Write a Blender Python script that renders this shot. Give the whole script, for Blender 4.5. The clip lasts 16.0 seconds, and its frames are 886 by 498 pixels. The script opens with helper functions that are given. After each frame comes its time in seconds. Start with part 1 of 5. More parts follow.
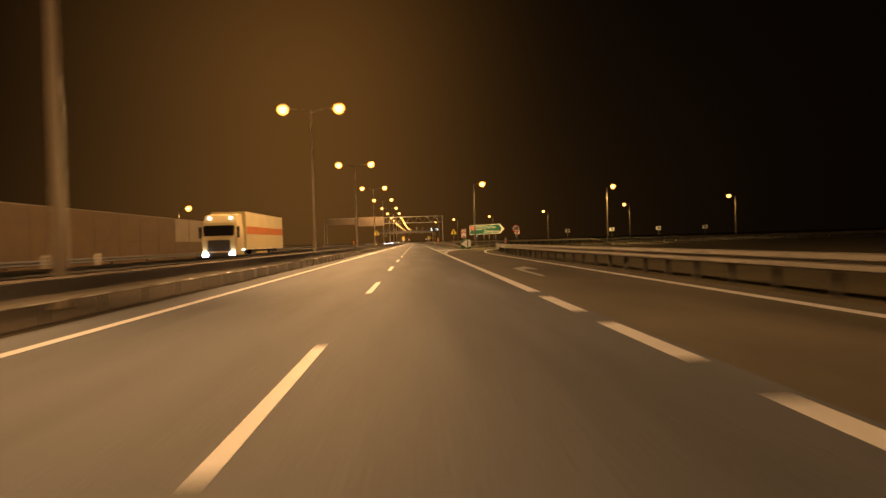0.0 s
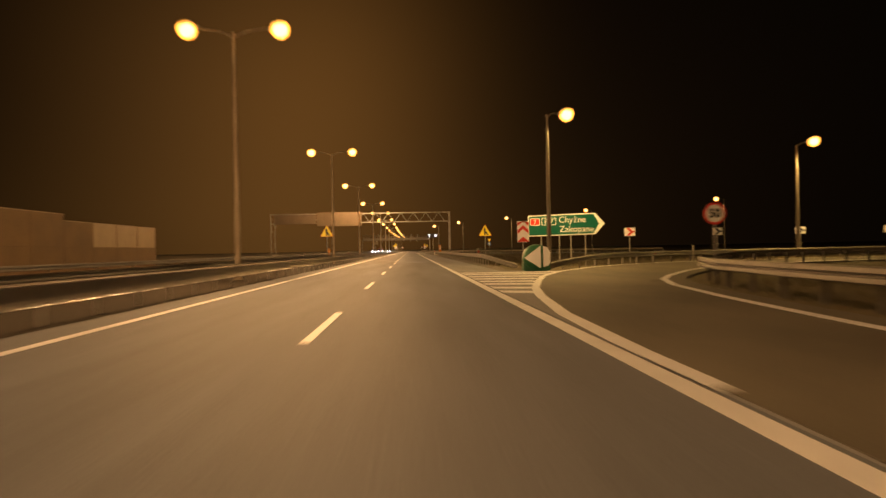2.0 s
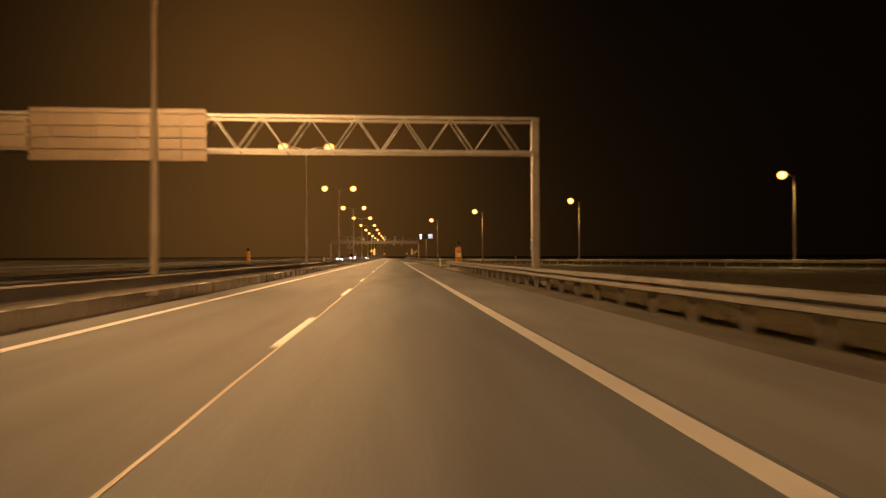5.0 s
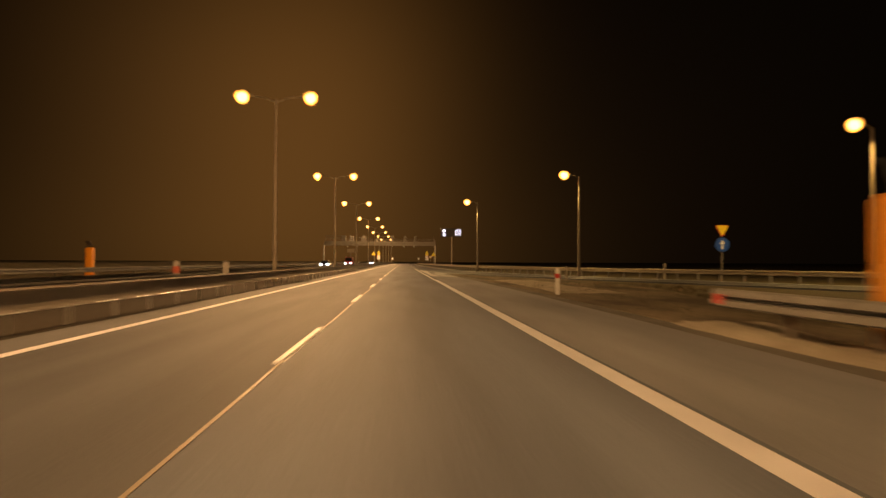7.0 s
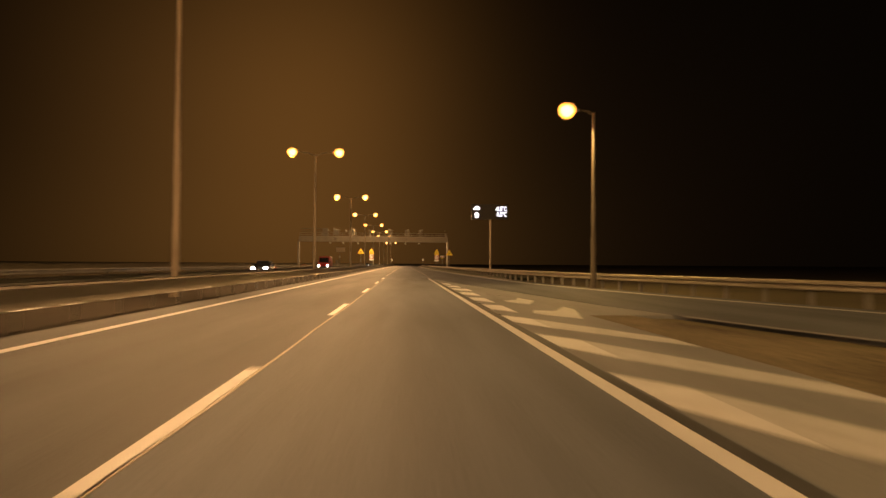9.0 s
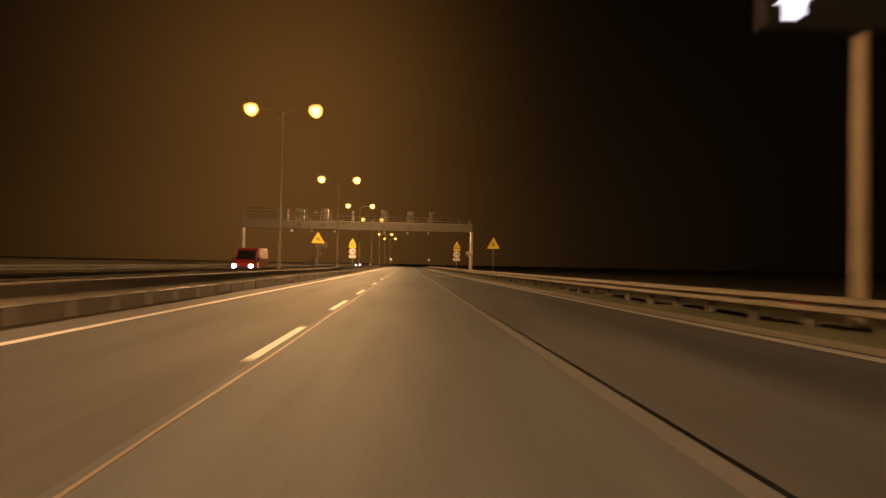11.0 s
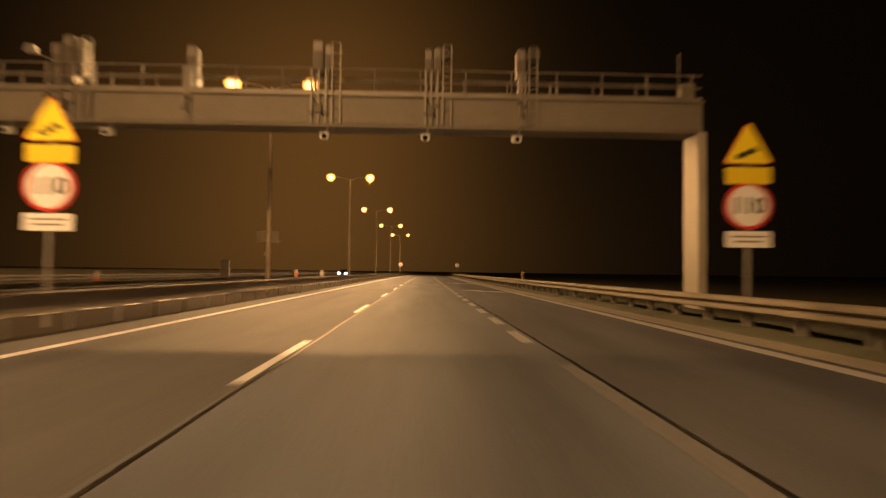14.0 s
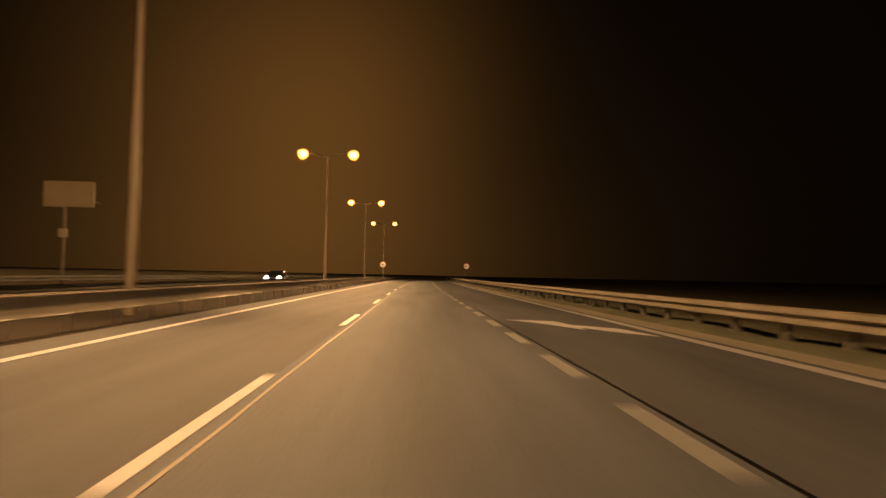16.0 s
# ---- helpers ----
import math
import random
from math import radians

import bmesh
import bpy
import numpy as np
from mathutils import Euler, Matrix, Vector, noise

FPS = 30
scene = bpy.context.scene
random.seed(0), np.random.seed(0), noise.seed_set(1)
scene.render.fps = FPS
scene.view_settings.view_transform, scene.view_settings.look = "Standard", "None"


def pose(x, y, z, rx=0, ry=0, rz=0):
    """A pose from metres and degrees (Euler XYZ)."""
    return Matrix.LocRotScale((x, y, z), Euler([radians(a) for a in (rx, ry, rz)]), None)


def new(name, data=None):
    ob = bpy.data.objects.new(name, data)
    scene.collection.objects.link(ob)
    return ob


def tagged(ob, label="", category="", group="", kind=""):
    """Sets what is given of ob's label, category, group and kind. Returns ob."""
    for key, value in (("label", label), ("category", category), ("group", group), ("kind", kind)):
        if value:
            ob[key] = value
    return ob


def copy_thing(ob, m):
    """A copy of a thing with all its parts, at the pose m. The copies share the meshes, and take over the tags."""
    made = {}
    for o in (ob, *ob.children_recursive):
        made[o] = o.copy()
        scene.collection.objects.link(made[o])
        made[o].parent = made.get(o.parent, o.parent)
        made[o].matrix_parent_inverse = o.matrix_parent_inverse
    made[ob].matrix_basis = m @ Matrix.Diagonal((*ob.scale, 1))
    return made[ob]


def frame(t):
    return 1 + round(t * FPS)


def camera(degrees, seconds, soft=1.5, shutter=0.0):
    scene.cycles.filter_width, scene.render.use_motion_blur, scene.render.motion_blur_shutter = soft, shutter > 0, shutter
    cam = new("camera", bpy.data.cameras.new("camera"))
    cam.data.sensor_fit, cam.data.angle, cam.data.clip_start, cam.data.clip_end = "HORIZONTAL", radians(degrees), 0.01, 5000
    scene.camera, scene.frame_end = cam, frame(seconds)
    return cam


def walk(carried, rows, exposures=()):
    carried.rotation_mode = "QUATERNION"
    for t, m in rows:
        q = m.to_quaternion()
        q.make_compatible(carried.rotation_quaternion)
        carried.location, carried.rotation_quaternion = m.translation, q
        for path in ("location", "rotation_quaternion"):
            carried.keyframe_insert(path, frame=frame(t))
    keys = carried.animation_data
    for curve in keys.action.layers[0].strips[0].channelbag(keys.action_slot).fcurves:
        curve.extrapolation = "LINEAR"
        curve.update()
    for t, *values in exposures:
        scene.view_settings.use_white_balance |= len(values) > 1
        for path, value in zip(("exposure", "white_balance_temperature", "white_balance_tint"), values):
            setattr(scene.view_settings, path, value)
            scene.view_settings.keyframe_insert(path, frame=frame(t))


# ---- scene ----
cam = camera(68.9, 16.0, soft=1.5, shutter=0.5)
# seconds, place, heading to the left, tilt up, lean
PATH = [
    (0, 1.15, 3.11, 1.195, -2.43, -0.73, -1.74),
    (0.5, 1.29, 16.83, 1.168, -2.47, -0.50, -1.71),
    (1, 1.34, 30.58, 1.177, -2.40, -0.34, -1.60),
    (1.5, 1.39, 44.25, 1.197, -2.27, -0.16, -1.40),
    (2, 1.43, 57.78, 1.216, -2.93, 0.03, -1.13),
    (2.5, 1.47, 71.07, 1.230, -4.36, 0.18, -0.88),
    (3, 1.51, 84.20, 1.243, -4.92, 0.43, -0.85),
    (3.5, 1.56, 97.31, 1.261, -5.15, 0.53, -0.81),
    (4, 1.62, 110.51, 1.252, -4.94, 0.57, -0.71),
    (4.25, 1.65, 117.17, 1.262, -4.76, 0.55, -0.65),
    (6.3, 1.44, 174.69, 1.261, -3.93, 0.98, 0.33),
    (6.6, 1.45, 182.89, 1.252, -3.70, 1.04, 0.23),
    (7, 1.44, 193.72, 1.244, -3.61, 1.15, 0.23),
    (7.5, 1.43, 207.14, 1.243, -3.69, 1.22, 0.26),
    (8, 1.49, 220.39, 1.244, -3.44, 1.19, 0.25),
    (8.5, 1.59, 233.46, 1.234, -3.30, 1.24, 0.27),
    (9, 1.65, 246.44, 1.215, -3.43, 1.33, 0.36),
    (9.25, 1.66, 252.93, 1.205, -3.62, 1.41, 0.45),
    (11.3, 1.87, 309.91, 1.240, -3.19, 1.39, 1.14),
    (11.5, 1.87, 315.20, 1.250, -3.29, 1.36, 1.00),
    (12, 1.89, 328.12, 1.255, -3.22, 1.47, 0.87),
    (12.5, 1.93, 341.17, 1.241, -2.97, 1.69, 0.83),
    (13, 1.98, 354.01, 1.222, -2.46, 1.86, 0.89),
    (13.5, 1.96, 367.02, 1.214, -2.14, 1.97, 0.79),
    (14, 1.92, 380.35, 1.221, -1.67, 2.02, 0.71),
    (14.5, 1.88, 393.46, 1.223, -1.49, 2.07, 0.70),
    (15, 1.84, 406.26, 1.230, -1.92, 2.11, 0.83),
    (15.5, 1.77, 418.96, 1.237, -2.24, 2.23, 1.00),
    (16, 1.66, 431.76, 1.236, -2.38, 2.36, 1.16),
]
walk(cam, [(t, Matrix.Translation((x, y, z)) @ Euler((0, 0, radians(yaw))).to_matrix().to_4x4()
            @ Euler((radians(90 + tilt), 0, 0)).to_matrix().to_4x4() @ pose(0, 0, 0, 0, 0, lean))
           for t, x, y, z, yaw, tilt, lean in PATH])

# ---- night sky, lamp light and exposure ----
scene.view_settings.exposure = 0.0
world = bpy.data.worlds.new("night")
scene.world = world
world.use_nodes = True
wn, wl = world.node_tree.nodes, world.node_tree.links
w_back = wn["Background"]
w_dir = wn.new("ShaderNodeTexCoord")
w_sep = wn.new("ShaderNodeSeparateXYZ")
wl.new(w_dir.outputs["Generated"], w_sep.inputs[0])


def w_math(op, a, b=None):
    """A maths node of the sky; a and b are sockets or numbers."""
    node = wn.new("ShaderNodeMath")
    node.operation = op
    for k, v in enumerate((a, b)):
        if isinstance(v, (int, float)):
            node.inputs[k].default_value = v
        elif v is not None:
            wl.new(v, node.inputs[k])
    return node.outputs[0]


w_az = w_math("ARCTAN2", w_sep.outputs["X"], w_sep.outputs["Y"])
w_el = w_math("ARCSINE", w_sep.outputs["Z"])


def w_lobe(az, az_wide, el, el_wide):
    """A soft lobe of lamp light in the haze, about a heading and a height in degrees."""
    a = w_math("DIVIDE", w_math("SUBTRACT", w_az, radians(az)), radians(az_wide))
    e = w_math("DIVIDE", w_math("SUBTRACT", w_el, radians(el)), radians(el_wide))
    return w_math("POWER", 2.71828, w_math("MULTIPLY", -1.0, w_math("ADD", w_math("MULTIPLY", a, a), w_math("MULTIPLY", e, e))))


w_all = None
for lobe, w_col in ((w_lobe(-8, 12, 13, 14), (0.096, 0.0392, 0.0079)), (w_lobe(-21, 11, 13, 13), (0.026, 0.0109, 0.0025)), (w_lobe(-12, 19, 0, 8), (0.048, 0.0206, 0.0044)), (w_lobe(4, 24, 6, 16), (0.0055, 0.0027, 0.0009))):
    w_mul = wn.new("ShaderNodeVectorMath")
    w_mul.operation = "SCALE"
    w_mul.inputs[0].default_value = w_col
    wl.new(lobe, w_mul.inputs["Scale"])
    w_add = wn.new("ShaderNodeVectorMath")
    w_add.operation = "ADD"
    w_add.inputs[0].default_value = (0.0017, 0.0010, 0.0005)
    if w_all:
        wl.new(w_all, w_add.inputs[0])
    wl.new(w_mul.outputs[0], w_add.inputs[1])
    w_all = w_add.outputs[0]
wl.new(w_all, w_back.inputs[0])

SODIUM = (1.0, 0.525, 0.20)
MEDIAN_WATTS = 7900
RAMP_WATTS = 4700


# ---- materials ----
def surface(name, dark, light, rough=0.6, metal=0.0, coarse=0.6, fine=40.0, bump=0.15, mix=0.5, rough_var=0.15, stretch=(1, 1, 1), spec=0.5, span=(0.38, 0.95)):
    """A surface that varies at two scales between two base colours, with fine relief."""
    m = bpy.data.materials.new(name)
    m.use_nodes = True
    n, l = m.node_tree.nodes, m.node_tree.links
    b = n["Principled BSDF"]
    tc = n.new("ShaderNodeTexCoord")
    mp = n.new("ShaderNodeMapping")
    mp.inputs["Scale"].default_value = stretch
    n1, n2 = n.new("ShaderNodeTexNoise"), n.new("ShaderNodeTexNoise")
    n1.inputs["Scale"].default_value, n1.inputs["Detail"].default_value = coarse, 6
    n2.inputs["Scale"].default_value, n2.inputs["Detail"].default_value = fine, 3
    add = n.new("ShaderNodeMath")
    add.operation = "MULTIPLY_ADD"
    add.inputs[1].default_value = mix
    r = n.new("ShaderNodeValToRGB")
    r.color_ramp.elements[0].position, r.color_ramp.elements[1].position = span
    r.color_ramp.elements[0].color, r.color_ramp.elements[1].color = (*dark, 1), (*light, 1)
    bp = n.new("ShaderNodeBump")
    bp.inputs["Strength"].default_value = bump
    bp.inputs["Distance"].default_value = 0.02
    rr = n.new("ShaderNodeMapRange")
    rr.inputs["To Min"].default_value, rr.inputs["To Max"].default_value = rough - rough_var, rough + rough_var
    l.new(tc.outputs["Object"], mp.inputs[0])
    l.new(mp.outputs[0], n1.inputs[0])
    l.new(tc.outputs["Object"], n2.inputs[0])
    l.new(n2.outputs[0], add.inputs[0])
    half = n.new("ShaderNodeMath")
    half.operation = "MULTIPLY"
    half.inputs[1].default_value = 1.0 - mix * 0.5
    l.new(n1.outputs[0], half.inputs[0])
    l.new(half.outputs[0], add.inputs[2])
    l.new(add.outputs[0], r.inputs[0])
    l.new(r.outputs[0], b.inputs["Base Color"])
    l.new(n2.outputs[0], bp.inputs["Height"])
    l.new(bp.outputs[0], b.inputs["Normal"])
    l.new(n1.outputs[0], rr.inputs["Value"])
    l.new(rr.outputs[0], b.inputs["Roughness"])
    b.inputs["Metallic"].default_value = metal
    b.inputs["Specular IOR Level"].default_value = spec
    return m


def glow(name, color, strength):
    m = bpy.data.materials.new(name)
    m.use_nodes = True
    b = m.node_tree.nodes["Principled BSDF"]
    b.inputs["Base Color"].default_value = (*color, 1)
    b.inputs["Roughness"].default_value = 0.3
    b.inputs["Emission Color"].default_value = (*color, 1)
    b.inputs["Emission Strength"].default_value = strength
    return m


# headlight blue is put into the carriageway asphalt, most in the driving lane
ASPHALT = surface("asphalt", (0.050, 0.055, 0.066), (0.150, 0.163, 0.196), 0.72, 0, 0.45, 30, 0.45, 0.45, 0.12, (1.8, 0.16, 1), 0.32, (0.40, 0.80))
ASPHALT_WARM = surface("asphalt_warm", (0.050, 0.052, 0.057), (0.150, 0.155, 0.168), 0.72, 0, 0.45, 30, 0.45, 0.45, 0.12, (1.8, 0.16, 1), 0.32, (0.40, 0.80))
ASPHALT_HEADLIT = surface("asphalt_headlit", (0.060, 0.069, 0.086), (0.178, 0.201, 0.248), 0.70, 0, 0.45, 30, 0.45, 0.45, 0.12, (1.8, 0.16, 1), 0.36, (0.40, 0.80))
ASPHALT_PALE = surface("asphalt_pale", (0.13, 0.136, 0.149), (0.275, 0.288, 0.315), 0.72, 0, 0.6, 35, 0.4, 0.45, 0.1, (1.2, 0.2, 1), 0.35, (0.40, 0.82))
# browner base stands in for the yellow lamp light on the slip road
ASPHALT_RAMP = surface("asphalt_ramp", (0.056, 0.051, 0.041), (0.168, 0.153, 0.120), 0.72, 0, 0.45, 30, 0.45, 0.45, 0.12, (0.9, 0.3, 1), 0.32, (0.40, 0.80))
ASPHALT_FAR = surface("asphalt_far", (0.05, 0.05, 0.053), (0.11, 0.11, 0.115), 0.66, 0, 0.4, 50, 0.3)
PAINT = surface("road_paint", (0.55, 0.56, 0.60), (0.88, 0.90, 0.95), 0.5, 0, 2.5, 70, 0.25, 0.6)
PAINT_WORN = surface("road_paint_worn", (0.26, 0.27, 0.29), (0.66, 0.68, 0.72), 0.6, 0, 3.5, 45, 0.3, 0.9)
PAINT_DIM = surface("road_paint_thin", (0.17, 0.176, 0.19), (0.46, 0.475, 0.51), 0.6, 0, 3.5, 45, 0.3, 0.9)
PAINT_FAINT = surface("road_paint_faint", (0.09, 0.092, 0.10), (0.26, 0.27, 0.30), 0.6, 0, 3.0, 45, 0.3, 0.9)
SEAL = surface("bitumen_seal", (0.006, 0.006, 0.006), (0.02, 0.02, 0.02), 0.30, 0, 3, 60, 0.12)
SEAL_GREY = surface("joint_strip", (0.035, 0.037, 0.042), (0.08, 0.084, 0.092), 0.6, 0, 3, 50, 0.2)
# lamp reflection along the lane joint, painted as a pale tone
SEAL_SHEEN = surface("joint_lamp_sheen", (0.20, 0.16, 0.11), (0.42, 0.35, 0.26), 0.5, 0, 2, 50, 0.2)
GRASS_GROUND = surface("grass_ground", (0.045, 0.038, 0.017), (0.15, 0.122, 0.06), 0.9, 0, 0.35, 12, 0.9, 0.7)
SOIL = surface("verge_soil", (0.045, 0.037, 0.024), (0.27, 0.225, 0.155), 0.9, 0, 0.5, 7, 0.9, 0.45, 0.05, (1, 0.35, 1), 0.2, (0.46, 0.85))
MEDIAN_EARTH = surface("median_earth", (0.031, 0.0255, 0.019), (0.070, 0.059, 0.045), 0.92, 0, 0.3, 40, 0.3, 0.45, 0.05, (1, 0.15, 1), 0.08)
GUTTER = surface("gutter_concrete", (0.24, 0.225, 0.195), (0.42, 0.395, 0.345), 0.8, 0, 0.8, 30, 0.3, 0.6, 0.1, (2, 0.2, 1))
VERGE_STONE = surface("stony_verge", (0.075, 0.070, 0.060), (0.20, 0.19, 0.17), 0.9, 0, 0.8, 14, 0.9, 0.6, 0.05, (1, 0.5, 1), 0.2, (0.40, 0.85))
VERGE_GRASS = surface("verge_grass", (0.075, 0.080, 0.056), (0.20, 0.21, 0.155), 0.95, 0, 0.7, 18, 1.0, 0.8, 0.03, (1, 0.6, 1), 0.1)
# shade on the posts under the rail is put into this dark colour
POST_DARK = surface("shaded_post_steel", (0.055, 0.052, 0.048), (0.12, 0.115, 0.105), 0.7, 0.2, 1.0, 30, 0.12)
GRAVEL = surface("pale_gravel", (0.20, 0.175, 0.135), (0.46, 0.42, 0.34), 0.9, 0, 0.9, 16, 0.9, 0.6, 0.05, (1, 1, 1), 0.2)
BLADE = surface("dry_grass", (0.05, 0.045, 0.018), (0.13, 0.11, 0.05), 0.8, 0, 2, 20, 0.1)
GALV = surface("galvanised_steel", (0.19, 0.178, 0.160), (0.36, 0.338, 0.300), 0.52, 0.4, 1.3, 35, 0.10, 0.5)
RAIL_ZINC = surface("rail_zinc", (0.25, 0.225, 0.18), (0.45, 0.405, 0.32), 0.55, 0.25, 1.3, 35, 0.10, 0.5)
GALV_DULL = surface("weathered_zinc", (0.19, 0.185, 0.175), (0.37, 0.36, 0.34), 0.6, 0.4, 1.0, 30, 0.12, 0.6)
POST_BROWN = surface("dusty_post_steel", (0.12, 0.105, 0.085), (0.20, 0.18, 0.145), 0.8, 0.0, 1.0, 30, 0.12)
LIP_GLINT = surface("lip_glint_zinc", (0.42, 0.41, 0.39), (0.62, 0.61, 0.58), 0.4, 0.2, 1.0, 30, 0.05)
# rail face paled to lift its shade, top darkened to hold down lamp light
RAIL_FACE = surface("lightened_rail_face", (0.30, 0.265, 0.22), (0.50, 0.45, 0.38), 0.7, 0.0, 1.0, 30, 0.12, 0.6, 0.15, (1, 0.2, 1))
RAIL_TOP = surface("dimmed_rail_top", (0.085, 0.072, 0.055), (0.17, 0.145, 0.11), 0.75, 0.0, 0.8, 30, 0.12, 0.6, 0.1, (1, 0.2, 1), 0.2)
GALV_DIRTY = surface("dirty_zinc", (0.10, 0.095, 0.085), (0.22, 0.21, 0.19), 0.7, 0.1, 1.0, 30, 0.12, 0.6)
POLE = surface("lamp_pole_steel", (0.36, 0.30, 0.225), (0.58, 0.50, 0.385), 0.5, 0.3, 0.8, 30, 0.08)
POLE_DULL = surface("slip_road_pole_steel", (0.10, 0.085, 0.064), (0.175, 0.15, 0.115), 0.65, 0.1, 0.8, 30, 0.08)
BEAM_PAINT = surface("grey_beam_paint", (0.17, 0.155, 0.13), (0.28, 0.255, 0.215), 0.6, 0.0, 0.6, 25, 0.08)
DARK_STEEL = surface("dark_steel", (0.03, 0.03, 0.03), (0.09, 0.09, 0.09), 0.5, 0.5, 3, 40, 0.1)
HOUSING = surface("lamp_housing", (0.22, 0.22, 0.21), (0.36, 0.36, 0.35), 0.45, 0.3, 4, 40, 0.05)
BACK_ALU = surface("sign_back_aluminium", (0.090, 0.068, 0.045), (0.150, 0.115, 0.076), 0.6, 0.2, 1.0, 20, 0.06)
MAST_PLATE = surface("pale_display_back", (0.22, 0.18, 0.125), (0.32, 0.265, 0.19), 0.6, 0.0, 1.0, 20, 0.06)
# headlight wash on the red route plate is put into this pink
LILAC = surface("headlit_red_sheeting", (0.56, 0.32, 0.34), (0.70, 0.44, 0.46), 0.4, 0, 3, 60, 0.03)
POST_LIT_TONE = surface("gantry_post_lit_tone", (0.42, 0.39, 0.33), (0.60, 0.56, 0.48), 0.5, 0.15, 0.8, 25, 0.08)
BACK_BROWN = surface("sign_back_brown", (0.11, 0.085, 0.06), (0.18, 0.14, 0.10), 0.6, 0.1, 1.0, 20, 0.06)
YELLOW = surface("yellow_sheeting", (0.84, 0.69, 0.02), (0.93, 0.78, 0.04), 0.35, 0, 2, 60, 0.03)
YELLOW_DULL = surface("yellow_plate", (0.76, 0.60, 0.02), (0.86, 0.68, 0.03), 0.4, 0, 2, 60, 0.03)
RED = surface("red_sheeting", (0.50, 0.025, 0.018), (0.66, 0.05, 0.03), 0.35, 0, 2, 60, 0.03)
WHITE = surface("white_sheeting", (0.78, 0.80, 0.84), (0.92, 0.93, 0.96), 0.35, 0, 2, 60, 0.03)
GREEN = surface("green_sheeting", (0.004, 0.085, 0.062), (0.010, 0.13, 0.095), 0.35, 0, 2, 60, 0.03)
GREEN_BODY = surface("green_plastic", (0.008, 0.075, 0.03), (0.02, 0.14, 0.06), 0.45, 0, 3, 30, 0.05)
BLUE = surface("blue_sheeting", (0.01, 0.06, 0.42), (0.02, 0.11, 0.58), 0.35, 0, 2, 60, 0.03)
BLACK = surface("black_film", (0.008, 0.008, 0.008), (0.025, 0.025, 0.025), 0.45, 0, 4, 60, 0.03)
NAVY = surface("dark_chevron_film", (0.012, 0.014, 0.035), (0.03, 0.035, 0.07), 0.4, 0, 4, 60, 0.03)
CABINET = surface("equipment_grey", (0.11, 0.098, 0.078), (0.20, 0.18, 0.148), 0.6, 0.1, 1.2, 25, 0.06)
ORANGE = surface("orange_shell", (0.62, 0.235, 0.010), (0.80, 0.33, 0.02), 0.4, 0, 2, 40, 0.04)
# low light on the delineators is put into these dimmer tones
POST_DIM = surface("dim_white_plastic", (0.22, 0.20, 0.165), (0.38, 0.35, 0.30), 0.6, 0, 6, 40, 0.05)
RED_DIM = surface("dim_red_band", (0.32, 0.055, 0.025), (0.44, 0.085, 0.035), 0.5, 0, 3, 60, 0.03)
POST_WHITE = surface("white_plastic", (0.62, 0.62, 0.60), (0.82, 0.82, 0.80), 0.5, 0, 6, 40, 0.05)
WALL_PANEL = surface("noise_wall_panel", (0.095, 0.062, 0.028), (0.18, 0.120, 0.058), 0.85, 0, 0.7, 14, 0.4, 0.6)
WALL_LIGHT = surface("pale_wall_panel", (0.22, 0.165, 0.095), (0.34, 0.265, 0.165), 0.7, 0, 0.9, 20, 0.1)
CONCRETE = surface("concrete", (0.24, 0.23, 0.21), (0.42, 0.40, 0.37), 0.85, 0, 1.5, 25, 0.35, 0.6)
TYRE = surface("tyre_rubber", (0.012, 0.012, 0.012), (0.03, 0.03, 0.03), 0.85, 0, 6, 60, 0.3)
RIM = surface("rim_alloy", (0.25, 0.25, 0.26), (0.45, 0.45, 0.46), 0.35, 0.8, 6, 60, 0.05)
CAR_GREY = surface("dark_grey_car_paint", (0.035, 0.037, 0.042), (0.06, 0.063, 0.07), 0.25, 0.4, 2, 200, 0.01)
VAN_RED = surface("red_van_paint", (0.17, 0.016, 0.012), (0.24, 0.024, 0.018), 0.32, 0.0, 2, 150, 0.01)
TRUCK_WHITE = surface("cream_trailer_sheet", (0.66, 0.56, 0.30), (0.80, 0.69, 0.38), 0.6, 0, 0.7, 20, 0.06, 0.5, 0.1, (1, 1, 1), 0.25)
TRUCK_STRIPE = surface("orange_stripe_paint", (0.56, 0.14, 0.004), (0.68, 0.19, 0.006), 0.6, 0, 1, 20, 0.03, 0.5, 0.1, (1, 1, 1), 0.2)
TINTED = surface("tinted_window", (0.006, 0.007, 0.008), (0.015, 0.016, 0.018), 0.08, 0, 2, 100, 0.0, 0.5, 0.03)
LAMP_CORE = glow("sodium_burner", (1.0, 0.66, 0.26), 6.0)
# half-clear orange shell doubles as a halo round the burner
LAMP_GLASS = glow("sodium_bowl", (1.0, 0.40, 0.045), 2.6)
lg_n, lg_l = LAMP_GLASS.node_tree.nodes, LAMP_GLASS.node_tree.links
lg_clear, lg_mix = lg_n.new("ShaderNodeBsdfTransparent"), lg_n.new("ShaderNodeMixShader")
lg_mix.inputs[0].default_value = 0.5
lg_l.new(lg_n["Principled BSDF"].outputs[0], lg_mix.inputs[1])
lg_l.new(lg_clear.outputs[0], lg_mix.inputs[2])
lg_l.new(lg_mix.outputs[0], lg_n["Material Output"].inputs["Surface"])
HEADLIGHT = glow("headlight_lens", (0.86, 0.90, 1.0), 40.0)
MARKER = glow("side_marker", (1.0, 0.80, 0.58), 0.9)
WHITE_MARKER = glow("white_marker", (0.85, 0.88, 1.0), 4.0)
DIODE = glow("display_diodes", (0.86, 0.84, 1.0), 2.6)


